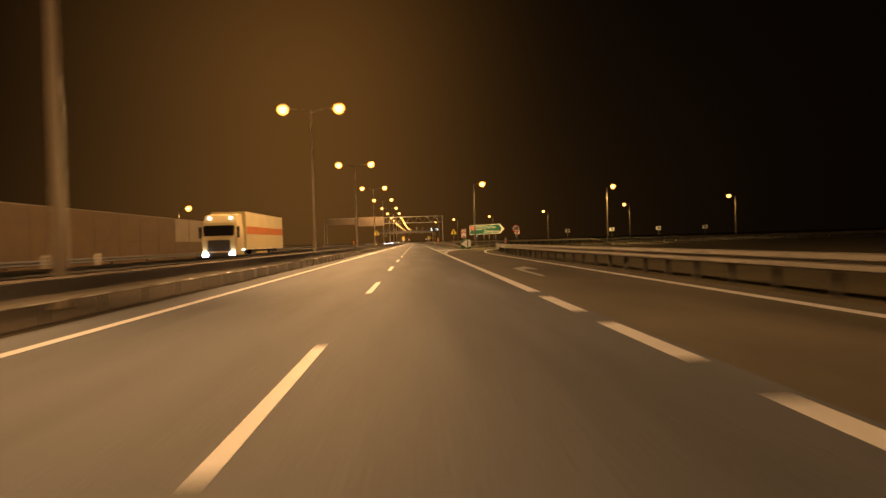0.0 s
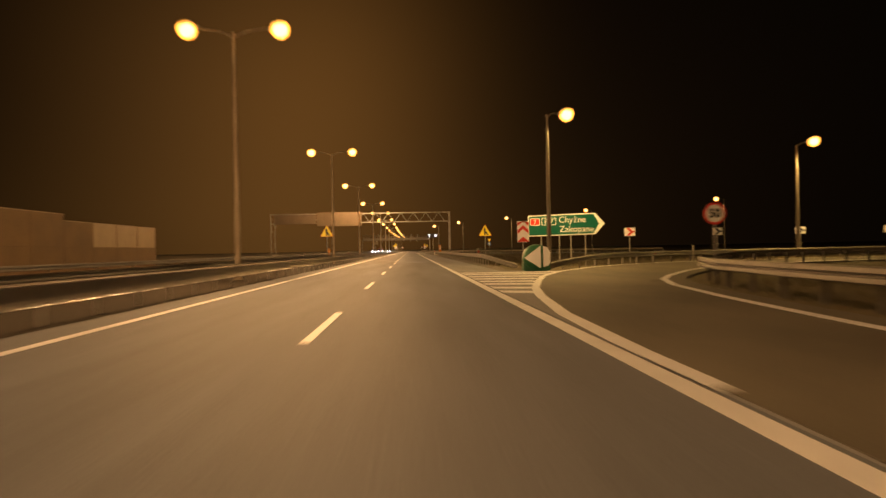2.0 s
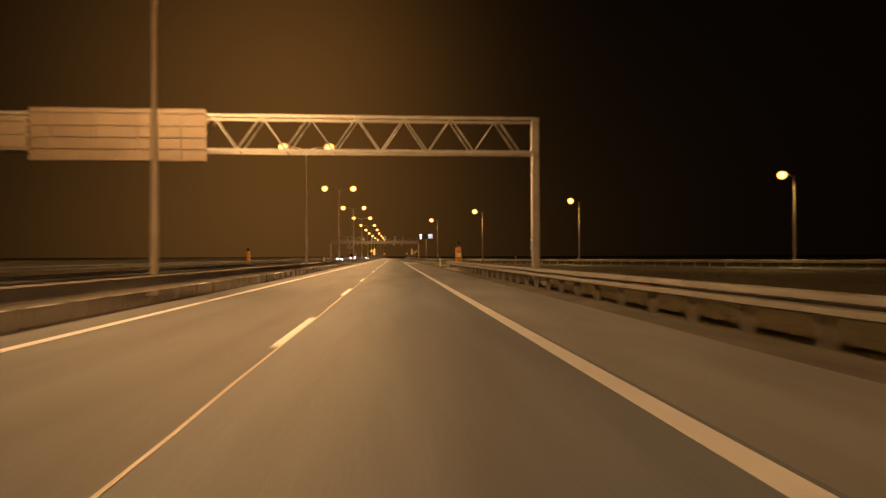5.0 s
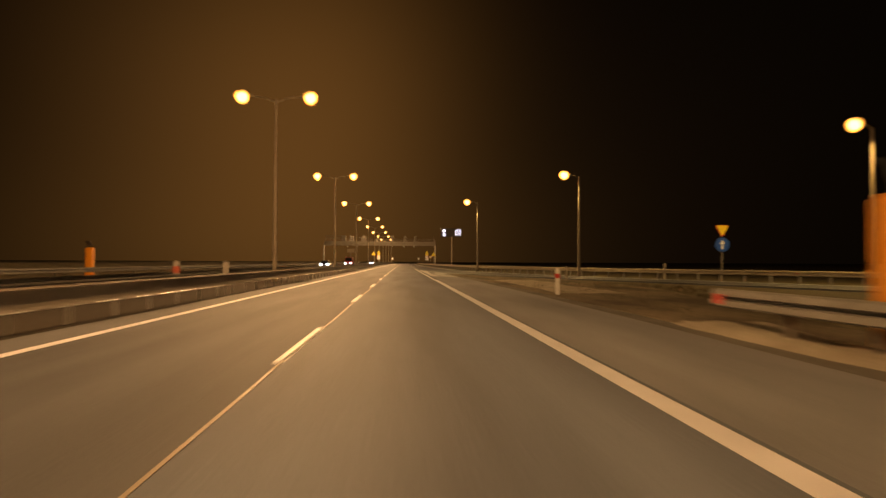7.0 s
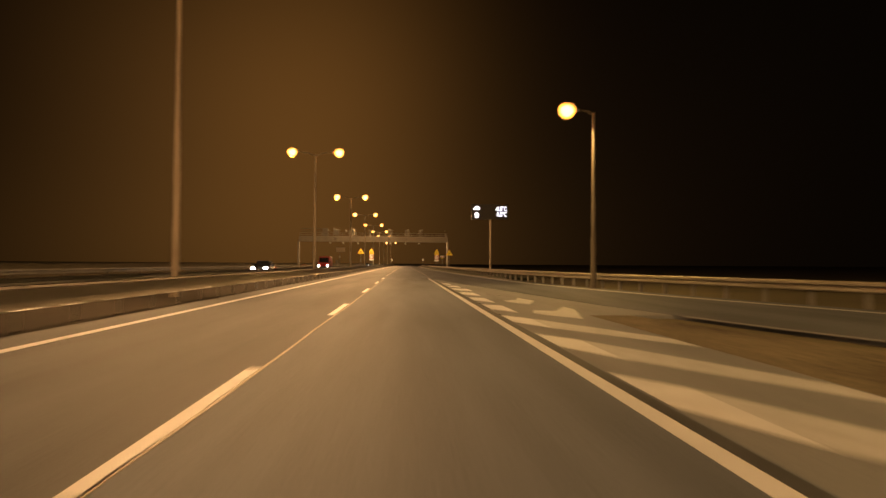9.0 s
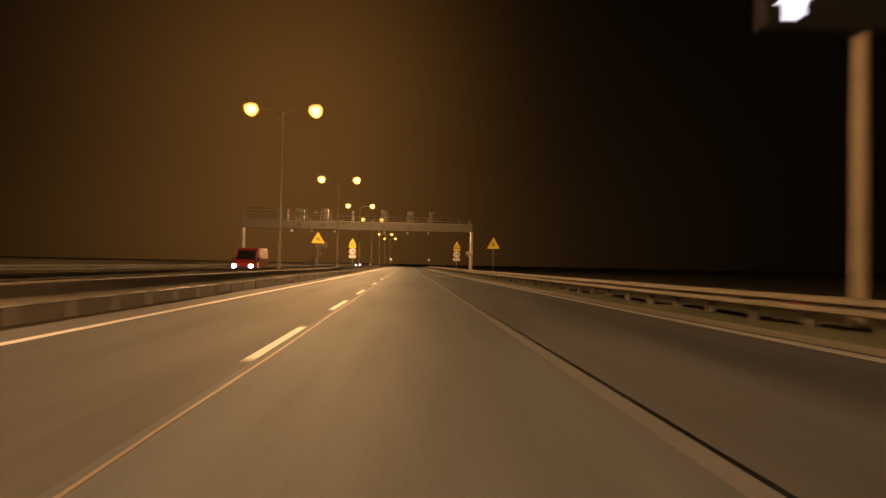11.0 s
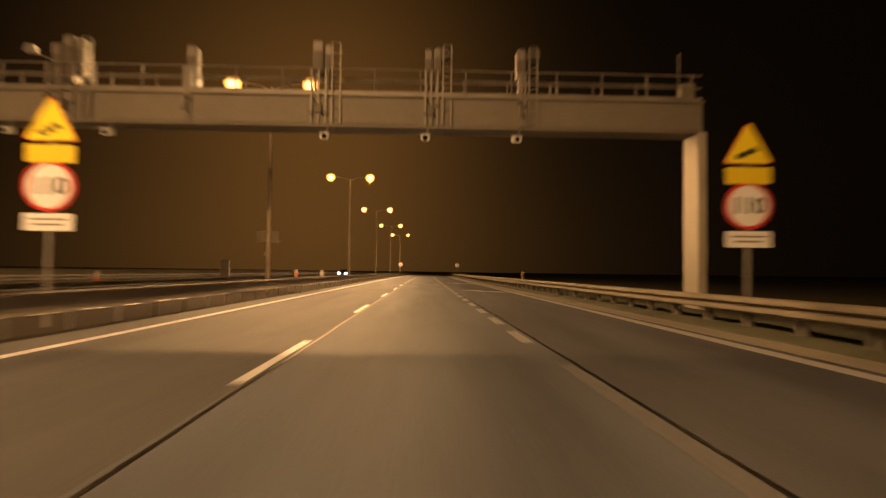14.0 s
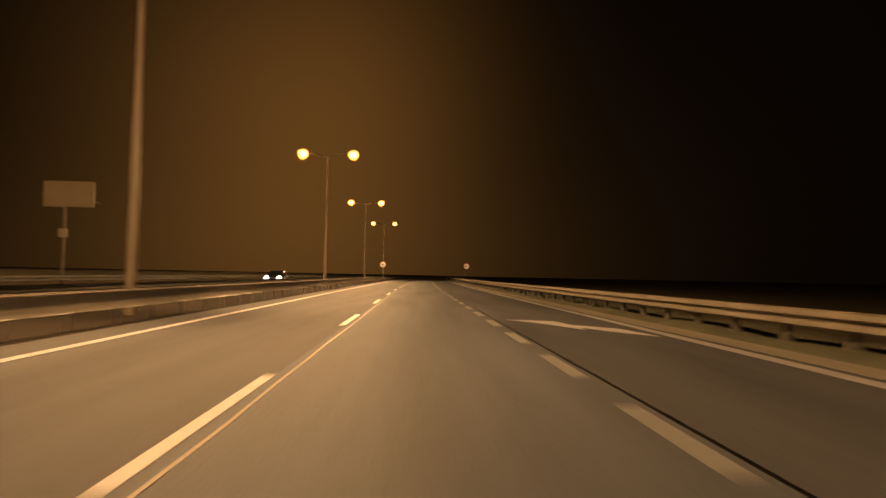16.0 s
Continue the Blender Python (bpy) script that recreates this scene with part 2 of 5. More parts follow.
# ---- shape helpers ----
def bend(x, y):
    """Sideways place of x where the road turns gently to the right at its far end."""
    d = max(0.0, min(y, 640.0) - 462.0)
    return x + 1.3e-4 * d * d + (max(0.0, y - 640.0) * 0.0463)


def mesh_of(bm, name, mat, smooth=False):
    me = bpy.data.meshes.new(name)
    bm.normal_update()
    bm.to_mesh(me)
    bm.free()
    for one in (mat if isinstance(mat, (list, tuple)) else [mat]):
        me.materials.append(one)
    if smooth:
        for p in me.polygons:
            p.use_smooth = True
    return me


def part(name, bm, mat, parent=None, label="", smooth=False):
    """Links a bmesh as one mesh object, under a thing or a part."""
    ob = new(name, bm if isinstance(bm, bpy.types.Mesh) else mesh_of(bm, name, mat, smooth))
    if parent:
        ob.parent = parent
    if label:
        ob["label"] = label
    return ob


def thing(name, m, label, category, group=""):
    ob = new(name)
    ob.matrix_world = m
    ob.empty_display_size = 0.2
    return tagged(ob, label, category, group)


def box(bm, x0, x1, y0, y1, z0, z1, bevel=0.0):
    v = [bm.verts.new(p) for p in ((x0, y0, z0), (x1, y0, z0), (x1, y1, z0), (x0, y1, z0), (x0, y0, z1), (x1, y0, z1), (x1, y1, z1), (x0, y1, z1))]
    fs = [bm.faces.new([v[i] for i in f]) for f in ((3, 2, 1, 0), (4, 5, 6, 7), (0, 1, 5, 4), (1, 2, 6, 5), (2, 3, 7, 6), (3, 0, 4, 7))]
    if bevel:
        es = list({e for f in fs for e in f.edges})
        bmesh.ops.bevel(bm, geom=es, offset=bevel, segments=2, affect="EDGES")
    return bm


def boxed(*a, bevel=0.0):
    return box(bmesh.new(), *a, bevel=bevel)


def tube(bm, a, b, r0, r1=None, n=10, caps=True):
    """A round bar from a to b."""
    a, b = Vector(a), Vector(b)
    r1 = r0 if r1 is None else r1
    d = (b - a).normalized()
    u = d.cross(Vector((0, 0, 1)) if abs(d.z) < 0.9 else Vector((1, 0, 0))).normalized()
    w = d.cross(u)
    rings = []
    for p, r in ((a, r0), (b, r1)):
        rings.append([bm.verts.new(p + (u * math.cos(k * 2 * math.pi / n) + w * math.sin(k * 2 * math.pi / n)) * r) for k in range(n)])
    for k in range(n):
        bm.faces.new((rings[0][k], rings[0][(k + 1) % n], rings[1][(k + 1) % n], rings[1][k]))
    if caps:
        bm.faces.new(rings[0][::-1])
        bm.faces.new(rings[1])
    return bm


def tubed(*a, **k):
    return tube(bmesh.new(), *a, **k)


def plate(bm, pts, y0, y1):
    """An upright plate with the outline pts in x and z, from y0 (front) to y1."""
    f = [bm.verts.new((x, y0, z)) for x, z in pts]
    b = [bm.verts.new((x, y1, z)) for x, z in pts]
    bm.faces.new(f)
    bm.faces.new(b[::-1])
    for i in range(len(pts)):
        j = (i + 1) % len(pts)
        bm.faces.new((f[j], f[i], b[i], b[j]))
    bmesh.ops.recalc_face_normals(bm, faces=bm.faces)
    return bm


def plated(pts, y0, y1):
    return plate(bmesh.new(), pts, y0, y1)


def flat(bm, pts, z0, z1):
    """A level slab with the outline pts in x and y."""
    f = [bm.verts.new((x, y, z1)) for x, y in pts]
    b = [bm.verts.new((x, y, z0)) for x, y in pts]
    bm.faces.new(f)
    bm.faces.new(b[::-1])
    for i in range(len(pts)):
        j = (i + 1) % len(pts)
        bm.faces.new((f[i], b[i], b[j], f[j]))
    bmesh.ops.recalc_face_normals(bm, faces=bm.faces)
    return bm


def disc(r, n=28, cx=0.0, cz=0.0):
    return [(cx + r * math.cos(k * 2 * math.pi / n), cz + r * math.sin(k * 2 * math.pi / n)) for k in range(n)]


def rounded(x0, x1, z0, z1, r, n=4):
    out = []
    for cx, cz, a in ((x1 - r, z1 - r, 0), (x0 + r, z1 - r, 90), (x0 + r, z0 + r, 180), (x1 - r, z0 + r, 270)):
        out += [(cx + r * math.cos(radians(a + 90 * k / n)), cz + r * math.sin(radians(a + 90 * k / n))) for k in range(n + 1)]
    return out


def triangle(side, r=0.06, down=False):
    """A triangle with rounded corners, its middle at the origin."""
    h = side * math.sqrt(3) / 2
    c = [(-side / 2, -h / 3), (side / 2, -h / 3), (0, 2 * h / 3)]
    out = []
    for i, a0 in ((0, 150), (1, 270), (2, 30)):
        cx, cz = c[i]
        k = 1 - 2 * r / (2 * h / 3)
        cx, cz = cx * k, cz * k
        out += [(cx + r * math.cos(radians(a0 + s * 40)), cz + r * math.sin(radians(a0 + s * 40))) for s in range(4)]
    return [(x, -z) for x, z in out][::-1] if down else out


def smooth_line(pts, step=2.5):
    """Points along a Catmull-Rom curve through pts, about step apart."""
    p = [Vector(q).to_2d() for q in pts]
    p = [2 * p[0] - p[1]] + p + [2 * p[-1] - p[-2]]
    out = []
    for i in range(1, len(p) - 2):
        n = max(1, int((p[i + 1] - p[i]).length / step))
        for k in range(n):
            t = k / n
            out.append(0.5 * ((2 * p[i]) + (p[i + 1] - p[i - 1]) * t + (2 * p[i - 1] - 5 * p[i] + 4 * p[i + 1] - p[i + 2]) * t * t
                              + (3 * p[i] - p[i - 1] - 3 * p[i + 1] + p[i + 2]) * t ** 3))
    out.append(p[-2])
    return out


def straight(x, y0, y1, step=6.0):
    n = max(1, int((y1 - y0) / step))
    return [Vector((bend(x, y0 + (y1 - y0) * k / n), y0 + (y1 - y0) * k / n)) for k in range(n + 1)]


def offset_line(line, d):
    """The line moved d metres to the right of its way."""
    out = []
    for i, q in enumerate(line):
        w = (line[min(i + 1, len(line) - 1)] - line[max(i - 1, 0)]).normalized()
        out.append(q + Vector((w.y, -w.x)) * d)
    return out


def ribbon(left, right, z0, z1):
    """A slab between two lines with the same number of points."""
    bm = bmesh.new()
    rows = [[bm.verts.new((q.x, q.y, z)) for q, z in ((a, z1), (b, z1), (b, z0), (a, z0))] for a, b in zip(left, right)]
    for r, s in zip(rows, rows[1:]):
        for k in range(4):
            bm.faces.new((r[k], r[(k + 1) % 4], s[(k + 1) % 4], s[k]))
    bm.faces.new(rows[0][::-1])
    bm.faces.new(rows[-1])
    bmesh.ops.recalc_face_normals(bm, faces=bm.faces)
    return bm


def resample(line, n):
    d = [0.0]
    for a, b in zip(line, line[1:]):
        d.append(d[-1] + (b - a).length)
    xs = np.interp(np.linspace(0, d[-1], n), d, [q.x for q in line])
    ys = np.interp(np.linspace(0, d[-1], n), d, [q.y for q in line])
    return [Vector((float(x), float(y))) for x, y in zip(xs, ys)]


def writing(text, size, mat, name, parent, x, y, z, depth=0.004, align="CENTER", bold=0.0, squeeze=1.0):
    """Words in the built-in font as a thin mesh on a face that looks towards -y."""
    cu = bpy.data.curves.new(name, "FONT")
    cu.body, cu.size, cu.extrude, cu.align_x, cu.align_y, cu.resolution_u = text, size, depth, align, "CENTER", 3
    cu.offset = bold
    tmp = new("draft", cu)
    me = bpy.data.meshes.new_from_object(tmp.evaluated_get(bpy.context.evaluated_depsgraph_get()))
    bpy.data.objects.remove(tmp)
    bpy.data.curves.remove(cu)
    me.name = name
    me.materials.clear()
    me.materials.append(mat)
    me.transform(Matrix.Translation((x, y, z)) @ pose(0, 0, 0, 90, 0, 0) @ Matrix.Diagonal((squeeze, 1, 1, 1)))
    ob = new(name, me)
    ob.parent = parent
    return ob


# ---- ground and roads ----
def ground_z(x, y):
    """Height of the grassland: it falls away beyond the guard rail of the acceleration lane and rises as a low bank beyond the opposite carriageway."""
    bank = min(1.0, max(0.0, (bend(-22.6, y) - x) / 5.5))
    if bank > 0:
        return -0.10 + 1.15 * bank * bank * (3 - 2 * bank)
    along = min(1.0, max(0.0, (y - 305.0) / 30.0))
    out = min(1.0, max(0.0, (x - bend(9.0, y)) / 3.0))
    return -0.10 - 0.50 * along * out


bm = bmesh.new()
xs = [-2500, -400, -90, -60, -45, -37.2, -35, -32.5, -30, -28, -26.5, -25, -23.8, -22.6, -8, 0, 6, 9, 9.6, 10.2, 11, 12, 14, 17, 22, 30, 45, 60, 120, 400, 2500]
ys = [-900, -200, 0, 100, 200, 280, 305, 312, 320, 328, 336, 360, 400, 440] + list(range(460, 700, 12)) + [720, 800, 1000, 1300, 4000]
grid = [[bm.verts.new((bend(x, y) if abs(x) < 100 else x, y, ground_z(bend(x, y), y) if abs(x) < 100 else 1.05 if x < 0 else -0.1)) for x in xs] for y in ys]
for r, s in zip(grid, grid[1:]):
    for k in range(len(xs) - 1):
        bm.faces.new((r[k], r[k + 1], s[k + 1], s[k]))
tagged(part("ground", bm, GRASS_GROUND), "dark rough grassland beside the motorway at night", "ground", kind="structure")

Y0, Y1 = -160, 1300
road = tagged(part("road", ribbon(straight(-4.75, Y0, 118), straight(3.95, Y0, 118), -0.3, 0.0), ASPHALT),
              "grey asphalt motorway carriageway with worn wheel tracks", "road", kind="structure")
# the two lanes differ by the headlight tint in their colours
tagged(part("road", ribbon(straight(-4.75, 118, Y1), straight(0.0, 118, Y1), -0.3, 0.0), ASPHALT_WARM), "grey asphalt of the passing lane, toned with less headlight blue", "road", kind="structure")
tagged(part("road", ribbon(straight(0.0, 118, Y1), straight(3.95, 118, Y1), -0.3, 0.0), ASPHALT_HEADLIT), "asphalt of the driving lane, headlight blue in its colour", "road", kind="structure")
far_road = tagged(part("road", ribbon(straight(-20.0, Y0, Y1), straight(-9.3, Y0, Y1), -0.3, -0.02), ASPHALT_FAR),
                  "dark asphalt carriageway of the opposite direction", "road", kind="structure")
median = tagged(part("median_ground", ribbon(straight(-9.3, Y0, Y1), straight(-4.75, Y0, Y1), -0.3, -0.008), MEDIAN_EARTH),
                "dark brown earth strip of the median", "median", kind="structure")

EXIT_L = smooth_line([(3.95, 50), (4.06, 65), (4.24, 69.5), (4.72, 74.0), (5.25, 77.4), (6.05, 81.0), (7.1, 85.2), (8.8, 89.6), (13.1, 96.9), (17.4, 101.2), (22, 104.0), (28, 105.8), (36, 107.0), (45, 107.2), (56, 106), (72, 102), (100, 90), (140, 66)])
EXIT_R = smooth_line([(7.45, -160), (7.45, 0), (7.4, 40), (7.4, 57), (7.85, 65), (8.7, 72.5), (9.5, 77.2), (10.5, 80.5), (11.8, 83.2), (14.2, 87.2), (18, 92), (24, 96.4), (30, 98.6), (38, 99.8), (46, 99.8), (56, 98.6), (72, 94.4), (100, 82), (140, 58)])
n_exit = 150
lefts = resample([Vector((3.95, Y0)), Vector((3.95, 0))] + EXIT_L, n_exit)
rights = resample(offset_line(EXIT_R, 0.75), n_exit)
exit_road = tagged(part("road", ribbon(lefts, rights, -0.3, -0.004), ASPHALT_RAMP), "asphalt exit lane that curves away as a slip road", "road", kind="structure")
gore = tagged(part("gore_area", flat(bmesh.new(), [(3.95, 60), (4.4, 69), (5.1, 74.6), (6.2, 81.0), (7.2, 85.2), (8.9, 89.5), (9.6, 90.8), (6.4, 92.5), (3.95, 92.5)], -0.3, -0.012), ASPHALT_PALE),
              "asphalt gore between carriageway and slip road", "road", kind="structure")
SHOULDER_R = [Vector((float(np.interp(q.y, (92, 120, 186, 220, 236, 246, 262), (6.3, 6.28, 6.52, 6.6, 6.36, 6.16, 6.14))) + 0.025 * math.sin(q.y * 0.9), q.y)) for q in straight(6.2, 92.5, 262, 4)]
shoulder = tagged(part("hard_shoulder", ribbon(straight(3.95, 92.5, 262, 4), SHOULDER_R, -0.3, -0.006), ASPHALT_PALE),
                  "pale asphalt hard shoulder", "shoulder", kind="structure")
ENTRY_L = smooth_line([(92, 118), (64, 150), (45, 178), (31.5, 201), (20.5, 229), (13.2, 247.5), (10.7, 253), (9.0, 258.5), (7.8, 265), (6.7, 274), (5.4, 285), (4.4, 295), (3.95, 303)])
ENTRY_R = smooth_line([(98, 121), (69, 154), (50, 182), (36, 205), (24.8, 232), (17.2, 251), (14.6, 261), (12.2, 271.5), (10.4, 282), (9.2, 296), (8.4, 316), (7.9, 340), (7.45, 365), (7.42, 400), (7.42, 460)])
entry_l = resample(ENTRY_L + straight(3.95, 306, 460), 160)
entry_r = resample(offset_line(ENTRY_R, 0.98), 160)
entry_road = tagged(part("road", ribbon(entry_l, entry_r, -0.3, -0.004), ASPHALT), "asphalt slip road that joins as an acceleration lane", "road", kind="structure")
tagged(part("gore_area", flat(bmesh.new(), [(3.95, 262), (6.4, 262), (8.3, 262), (7.6, 266), (6.5, 275), (5.2, 286), (3.95, 300)], -0.3, -0.012), ASPHALT_PALE),
                   "pale asphalt gore beside the joining slip road", "road", kind="structure")
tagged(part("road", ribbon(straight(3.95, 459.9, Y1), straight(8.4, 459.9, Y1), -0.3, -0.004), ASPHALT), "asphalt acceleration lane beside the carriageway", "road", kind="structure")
tagged(part("verge", ribbon([q - Vector((0.1, 0)) for q in SHOULDER_R], [q + Vector((1.0 + 0.2 * math.sin(q.y * 0.7), 0)) for q in SHOULDER_R], -0.3, -0.03), VERGE_STONE),
       "stony brown verge along the hard shoulder", "verge", kind="structure")
tagged(part("verge", flat(bmesh.new(), [(7.2, 205), (9.6, 203), (15.5, 232), (11.8, 246.5), (9.9, 250.5), (8.0, 258), (7.2, 262), (6.2, 262), (6.2, 250), (7.2, 250)], -0.3, -0.016), SOIL),
       "bare trodden soil between shoulder and slip road", "verge", kind="structure")
VERGE_L = [q for q in offset_line(ENTRY_R, 0.97) if q.y > 300] + straight(8.39, 462, 900)
bm = bmesh.new()
rows = []
for q in resample(VERGE_L, 300):
    lump = 0.03 * math.sin(q.y * 0.83) + 0.02 * math.sin(q.y * 2.1)
    rows.append([bm.verts.new((q.x + d, q.y, z + (lump if 0 < d < 3 else 0.0))) for d, z in ((0.0, -0.3), (0.0, -0.01), (0.14, 0.05), (0.45, 0.10), (0.9, 0.12), (1.6, 0.13), (2.6, 0.09), (4.0, -0.7))])
for r, q in zip(rows, rows[1:]):
    for k in range(7):
        bm.faces.new((r[k], r[k + 1], q[k + 1], q[k]))
bmesh.ops.recalc_face_normals(bm, faces=bm.faces)
tagged(part("verge", bm, VERGE_GRASS, smooth=True), "raised dry grass verge behind the concrete gutter", "verge", kind="structure")
tagged(part("verge", ribbon(straight(-22.4, Y0, 700), straight(-20.0, Y0, 700), -0.3, -0.04), SOIL), "pale soil verge beyond the opposite carriageway", "verge", kind="structure")


# ---- road markings ----
def mark(name, bm, mat, parent, label=""):
    return part(name, bm, mat, parent, label)


def line_mark(parent, line, width, mat=None, z=0.0, name="edge_line", label=""):
    return mark(name, ribbon(offset_line(line, -width / 2), offset_line(line, width / 2), z - 0.01, z + 0.004), mat or PAINT, parent, label)


line_mark(road, straight(-3.75, Y0, Y1), 0.20, label="white solid edge line")
line_mark(far_road, straight(-10.4, Y0, Y1), 0.2, z=-0.02, label="white solid edge line")
line_mark(far_road, straight(-17.6, Y0, Y1), 0.2, z=-0.02, label="white solid edge line")
line_mark(road, straight(3.76, 17.4, 238, 4), 0.25, label="broad white edge line")
line_mark(road, straight(3.68, 238, 300, 4), 0.18, label="white edge line beside a dark joint strip")
line_mark(road, straight(3.83, 300, 389, 4), 0.20, PAINT_FAINT, label="broad worn white line")
line_mark(exit_road, EXIT_L[5:], 0.25, z=-0.004, label="broad white line of the slip road")
line_mark(exit_road, EXIT_R, 0.24, z=-0.004, label="white edge line of the slip road")
line_mark(entry_road, [q for q in ENTRY_L if q.y < 262], 0.2, PAINT_FAINT, z=-0.004, label="worn white edge line")
line_mark(entry_road, ENTRY_R, 0.30, PAINT_WORN, z=-0.004, label="worn white edge line")
line_mark(road, straight(7.42, 460, Y1), 0.30, PAINT_WORN, label="worn white edge line")
GUTTER_LINE = [q for q in offset_line(ENTRY_R, 0.66) if q.y > 296] + straight(8.08, 462, 900)
line_mark(entry_road, GUTTER_LINE, 0.66, GUTTER, z=0.006, name="gutter", label="pale concrete drainage gutter")
line_mark(entry_road, offset_line(GUTTER_LINE, -0.33), 0.06, SEAL, z=-0.002, name="joint", label="dark joint along the gutter")

dash_mesh = mesh_of(boxed(-0.07, 0.07, 0, 4.2, -0.01, 0.004), "lane_dash", PAINT)
starts = [6.5 + 12 * k for k in range(-9, 10)] + [122.4 + 12 * k for k in range(5)] + [189.8 + 12 * k for k in range(11)] + [318.6] + [327.4 + 12 * k for k in range(45)]
for y in starts:
    part("lane_dash", dash_mesh, None, road).matrix_world = pose(bend(0 if y < 116 else -0.07, y + 2), y, 0, 0, 0, -math.degrees(math.atan(bend(0, y + 4) - bend(0, y)) / 4))
for y in [9.15, 13.4] + [9.15 - 4.3 * k for k in range(1, 9)]:
    mark("broad_dash", boxed(3.63, 3.87, y, y + 2.7, -0.01, 0.004), PAINT, road)
worn_mesh = mesh_of(boxed(-0.11, 0.11, 0, 2.2, -0.01, 0.004), "merge_dash", PAINT_DIM)
for k in range(42):
    y = 391.6 + 4.02 * k
    part("merge_dash", worn_mesh, None, road).matrix_world = pose(bend(3.75, y), y, 0)

# hatching in the two gores
for y, xr in ((75.6, 4.85), (77.5, 5.25), (79.6, 5.65), (81.4, 5.95), (83.4, 6.4), (85.6, 7.0), (88.0, 7.85), (89.9, 8.7)):
    mark("hatch_bar", flat(bmesh.new(), [(3.88, y), (xr, y - 0.55), (xr + 0.05, y + 0.25), (3.88, y + 0.85)], -0.02, -0.007), PAINT, gore)
for y, xr in ((253.6, 6.1), (257.7, 6.1), (261.8, 6.1)):
    mark("hatch_bar", flat(bmesh.new(), [(3.98, y - 1.7), (4.5, y - 3.0), (4.5, y - 0.9), (3.98, y)], -0.02, 0.0), PAINT, shoulder)
    k = (xr - 4.5) * 2.05
    mark("hatch_bar", flat(bmesh.new(), [(4.5, y - 3.0), (xr, y - 2.6 - k), (xr, y - 1.6 - k), (4.5, y - 0.9)], -0.02, 0.0), PAINT_WORN, shoulder, "worn end of a hatch bar")
for y, xr in ((266.0, 4.55), (270.2, 4.55), (274.5, 4.6), (278.8, 4.75), (283.0, 4.6), (287.2, 4.4)):
    mark("hatch_bar", flat(bmesh.new(), [(3.98, y - 1.9), (xr, y - 3.2), (xr, y - 0.6), (3.98, y)], -0.02, 0.0), PAINT, shoulder)
mark("hatch_bar", flat(bmesh.new(), [(5.0, 268.0), (5.1, 267.1), (5.5, 266.1), (6.0, 267.9), (5.8, 269.8), (5.5, 268.5)], -0.02, 0.001), PAINT_WORN, entry_road, "scuffed end of a hatch bar")
mark("hatch_bar", flat(bmesh.new(), [(4.9, 262.6), (5.2, 261.8), (5.7, 260.9), (6.3, 263.8), (6.25, 264.9), (5.6, 263.2), (5.1, 263.5)], -0.02, 0.001), PAINT_WORN, entry_road, "scuffed end of a hatch bar")
mark("hatch_bar", flat(bmesh.new(), [(5.0, 272.6), (5.4, 271.6), (5.6, 272.4), (5.3, 273.1)], -0.02, 0.001), PAINT_FAINT, entry_road, "scuffed end of a hatch bar")


def merge_arrow(y, mat):
    """A bent arrow that points to the left lane."""
    pts = [(4.3, y), (5.0, y - 0.1), (5.65, y - 0.3), (5.8, y - 1.6), (6.79, y - 2.7), (7.05, y - 4.6), (6.35, y - 3.6), (5.85, y - 2.4), (5.78, y - 3.1), (5.35, y - 1.9), (4.85, y - 0.75)]
    return mark("arrow_mark", flat(bmesh.new(), [(bend(a, b), b) for a, b in pts], -0.02, 0.001), mat, entry_road if y < 455 else road, "white painted merge arrow")


for y in (374.0, 424.4, 450.4):
    merge_arrow(y, PAINT)
mark("arrow_mark", flat(bmesh.new(), [(5.04, 23.2), (5.24, 23.4), (5.22, 27.6), (5.5, 28.1), (5.81, 27.5), (5.78, 30.6), (5.06, 29.0), (5.02, 27.2)], -0.02, 0.0), PAINT_DIM, exit_road, "worn exit arrow")

# joints between the asphalt lanes
JOINT_Y, JOINT_X = (118, 200, 245, 262, 300, 350, 375, 392, 405, 425, 460, 1300), (0.02, -0.03, -0.01, 0.05, 0.11, 0.15, 0.12, 0.06, 0.05, 0.15, 0.13, 0.13)


def lane_joint(y0, y1):
    """The lengthwise joint between the lanes, which wanders a little."""
    n = int((y1 - y0) / 2)
    ys_ = [y0 + (y1 - y0) * k / n for k in range(n + 1)]
    return [Vector((bend(float(np.interp(y, JOINT_Y, JOINT_X)) + 0.012 * math.sin(y * 0.55) + 0.008 * math.sin(y * 1.7), y), y)) for y in ys_]


line_mark(road, lane_joint(119.6, 383), 0.038, SEAL_SHEEN, name="joint", label="lengthwise joint with its lamp sheen painted pale")
line_mark(road, lane_joint(383, 389), 0.05, SEAL, name="joint", label="black bitumen joint")
line_mark(road, lane_joint(389, 900), 0.038, SEAL_SHEEN, name="joint", label="lengthwise joint with its lamp sheen painted pale")
line_mark(road, straight(3.98, 262, Y1), 0.045, SEAL, name="joint", label="black bitumen joint")
line_mark(road, straight(3.85, 238, 300), 0.14, SEAL_GREY, name="joint", label="dark grey joint strip")


# ---- guard rails ----
W_PROFILE = [(0.0, 0.335), (0.07, 0.33), (0.112, 0.300), (0.112, 0.215), (0.07, 0.196), (-0.012, 0.193), (-0.012, 0.142), (0.07, 0.139), (0.112, 0.120), (0.112, 0.035), (0.07, 0.005), (0.0, 0.0)]


BOX_PROFILE = [(-0.05, 0.322), (0.0, 0.322), (0.03, 0.312), (0.035, 0.297), (0.0, 0.285), (0.045, -0.01), (0.065, -0.066), (0.045, -0.082), (0.0, -0.082)]


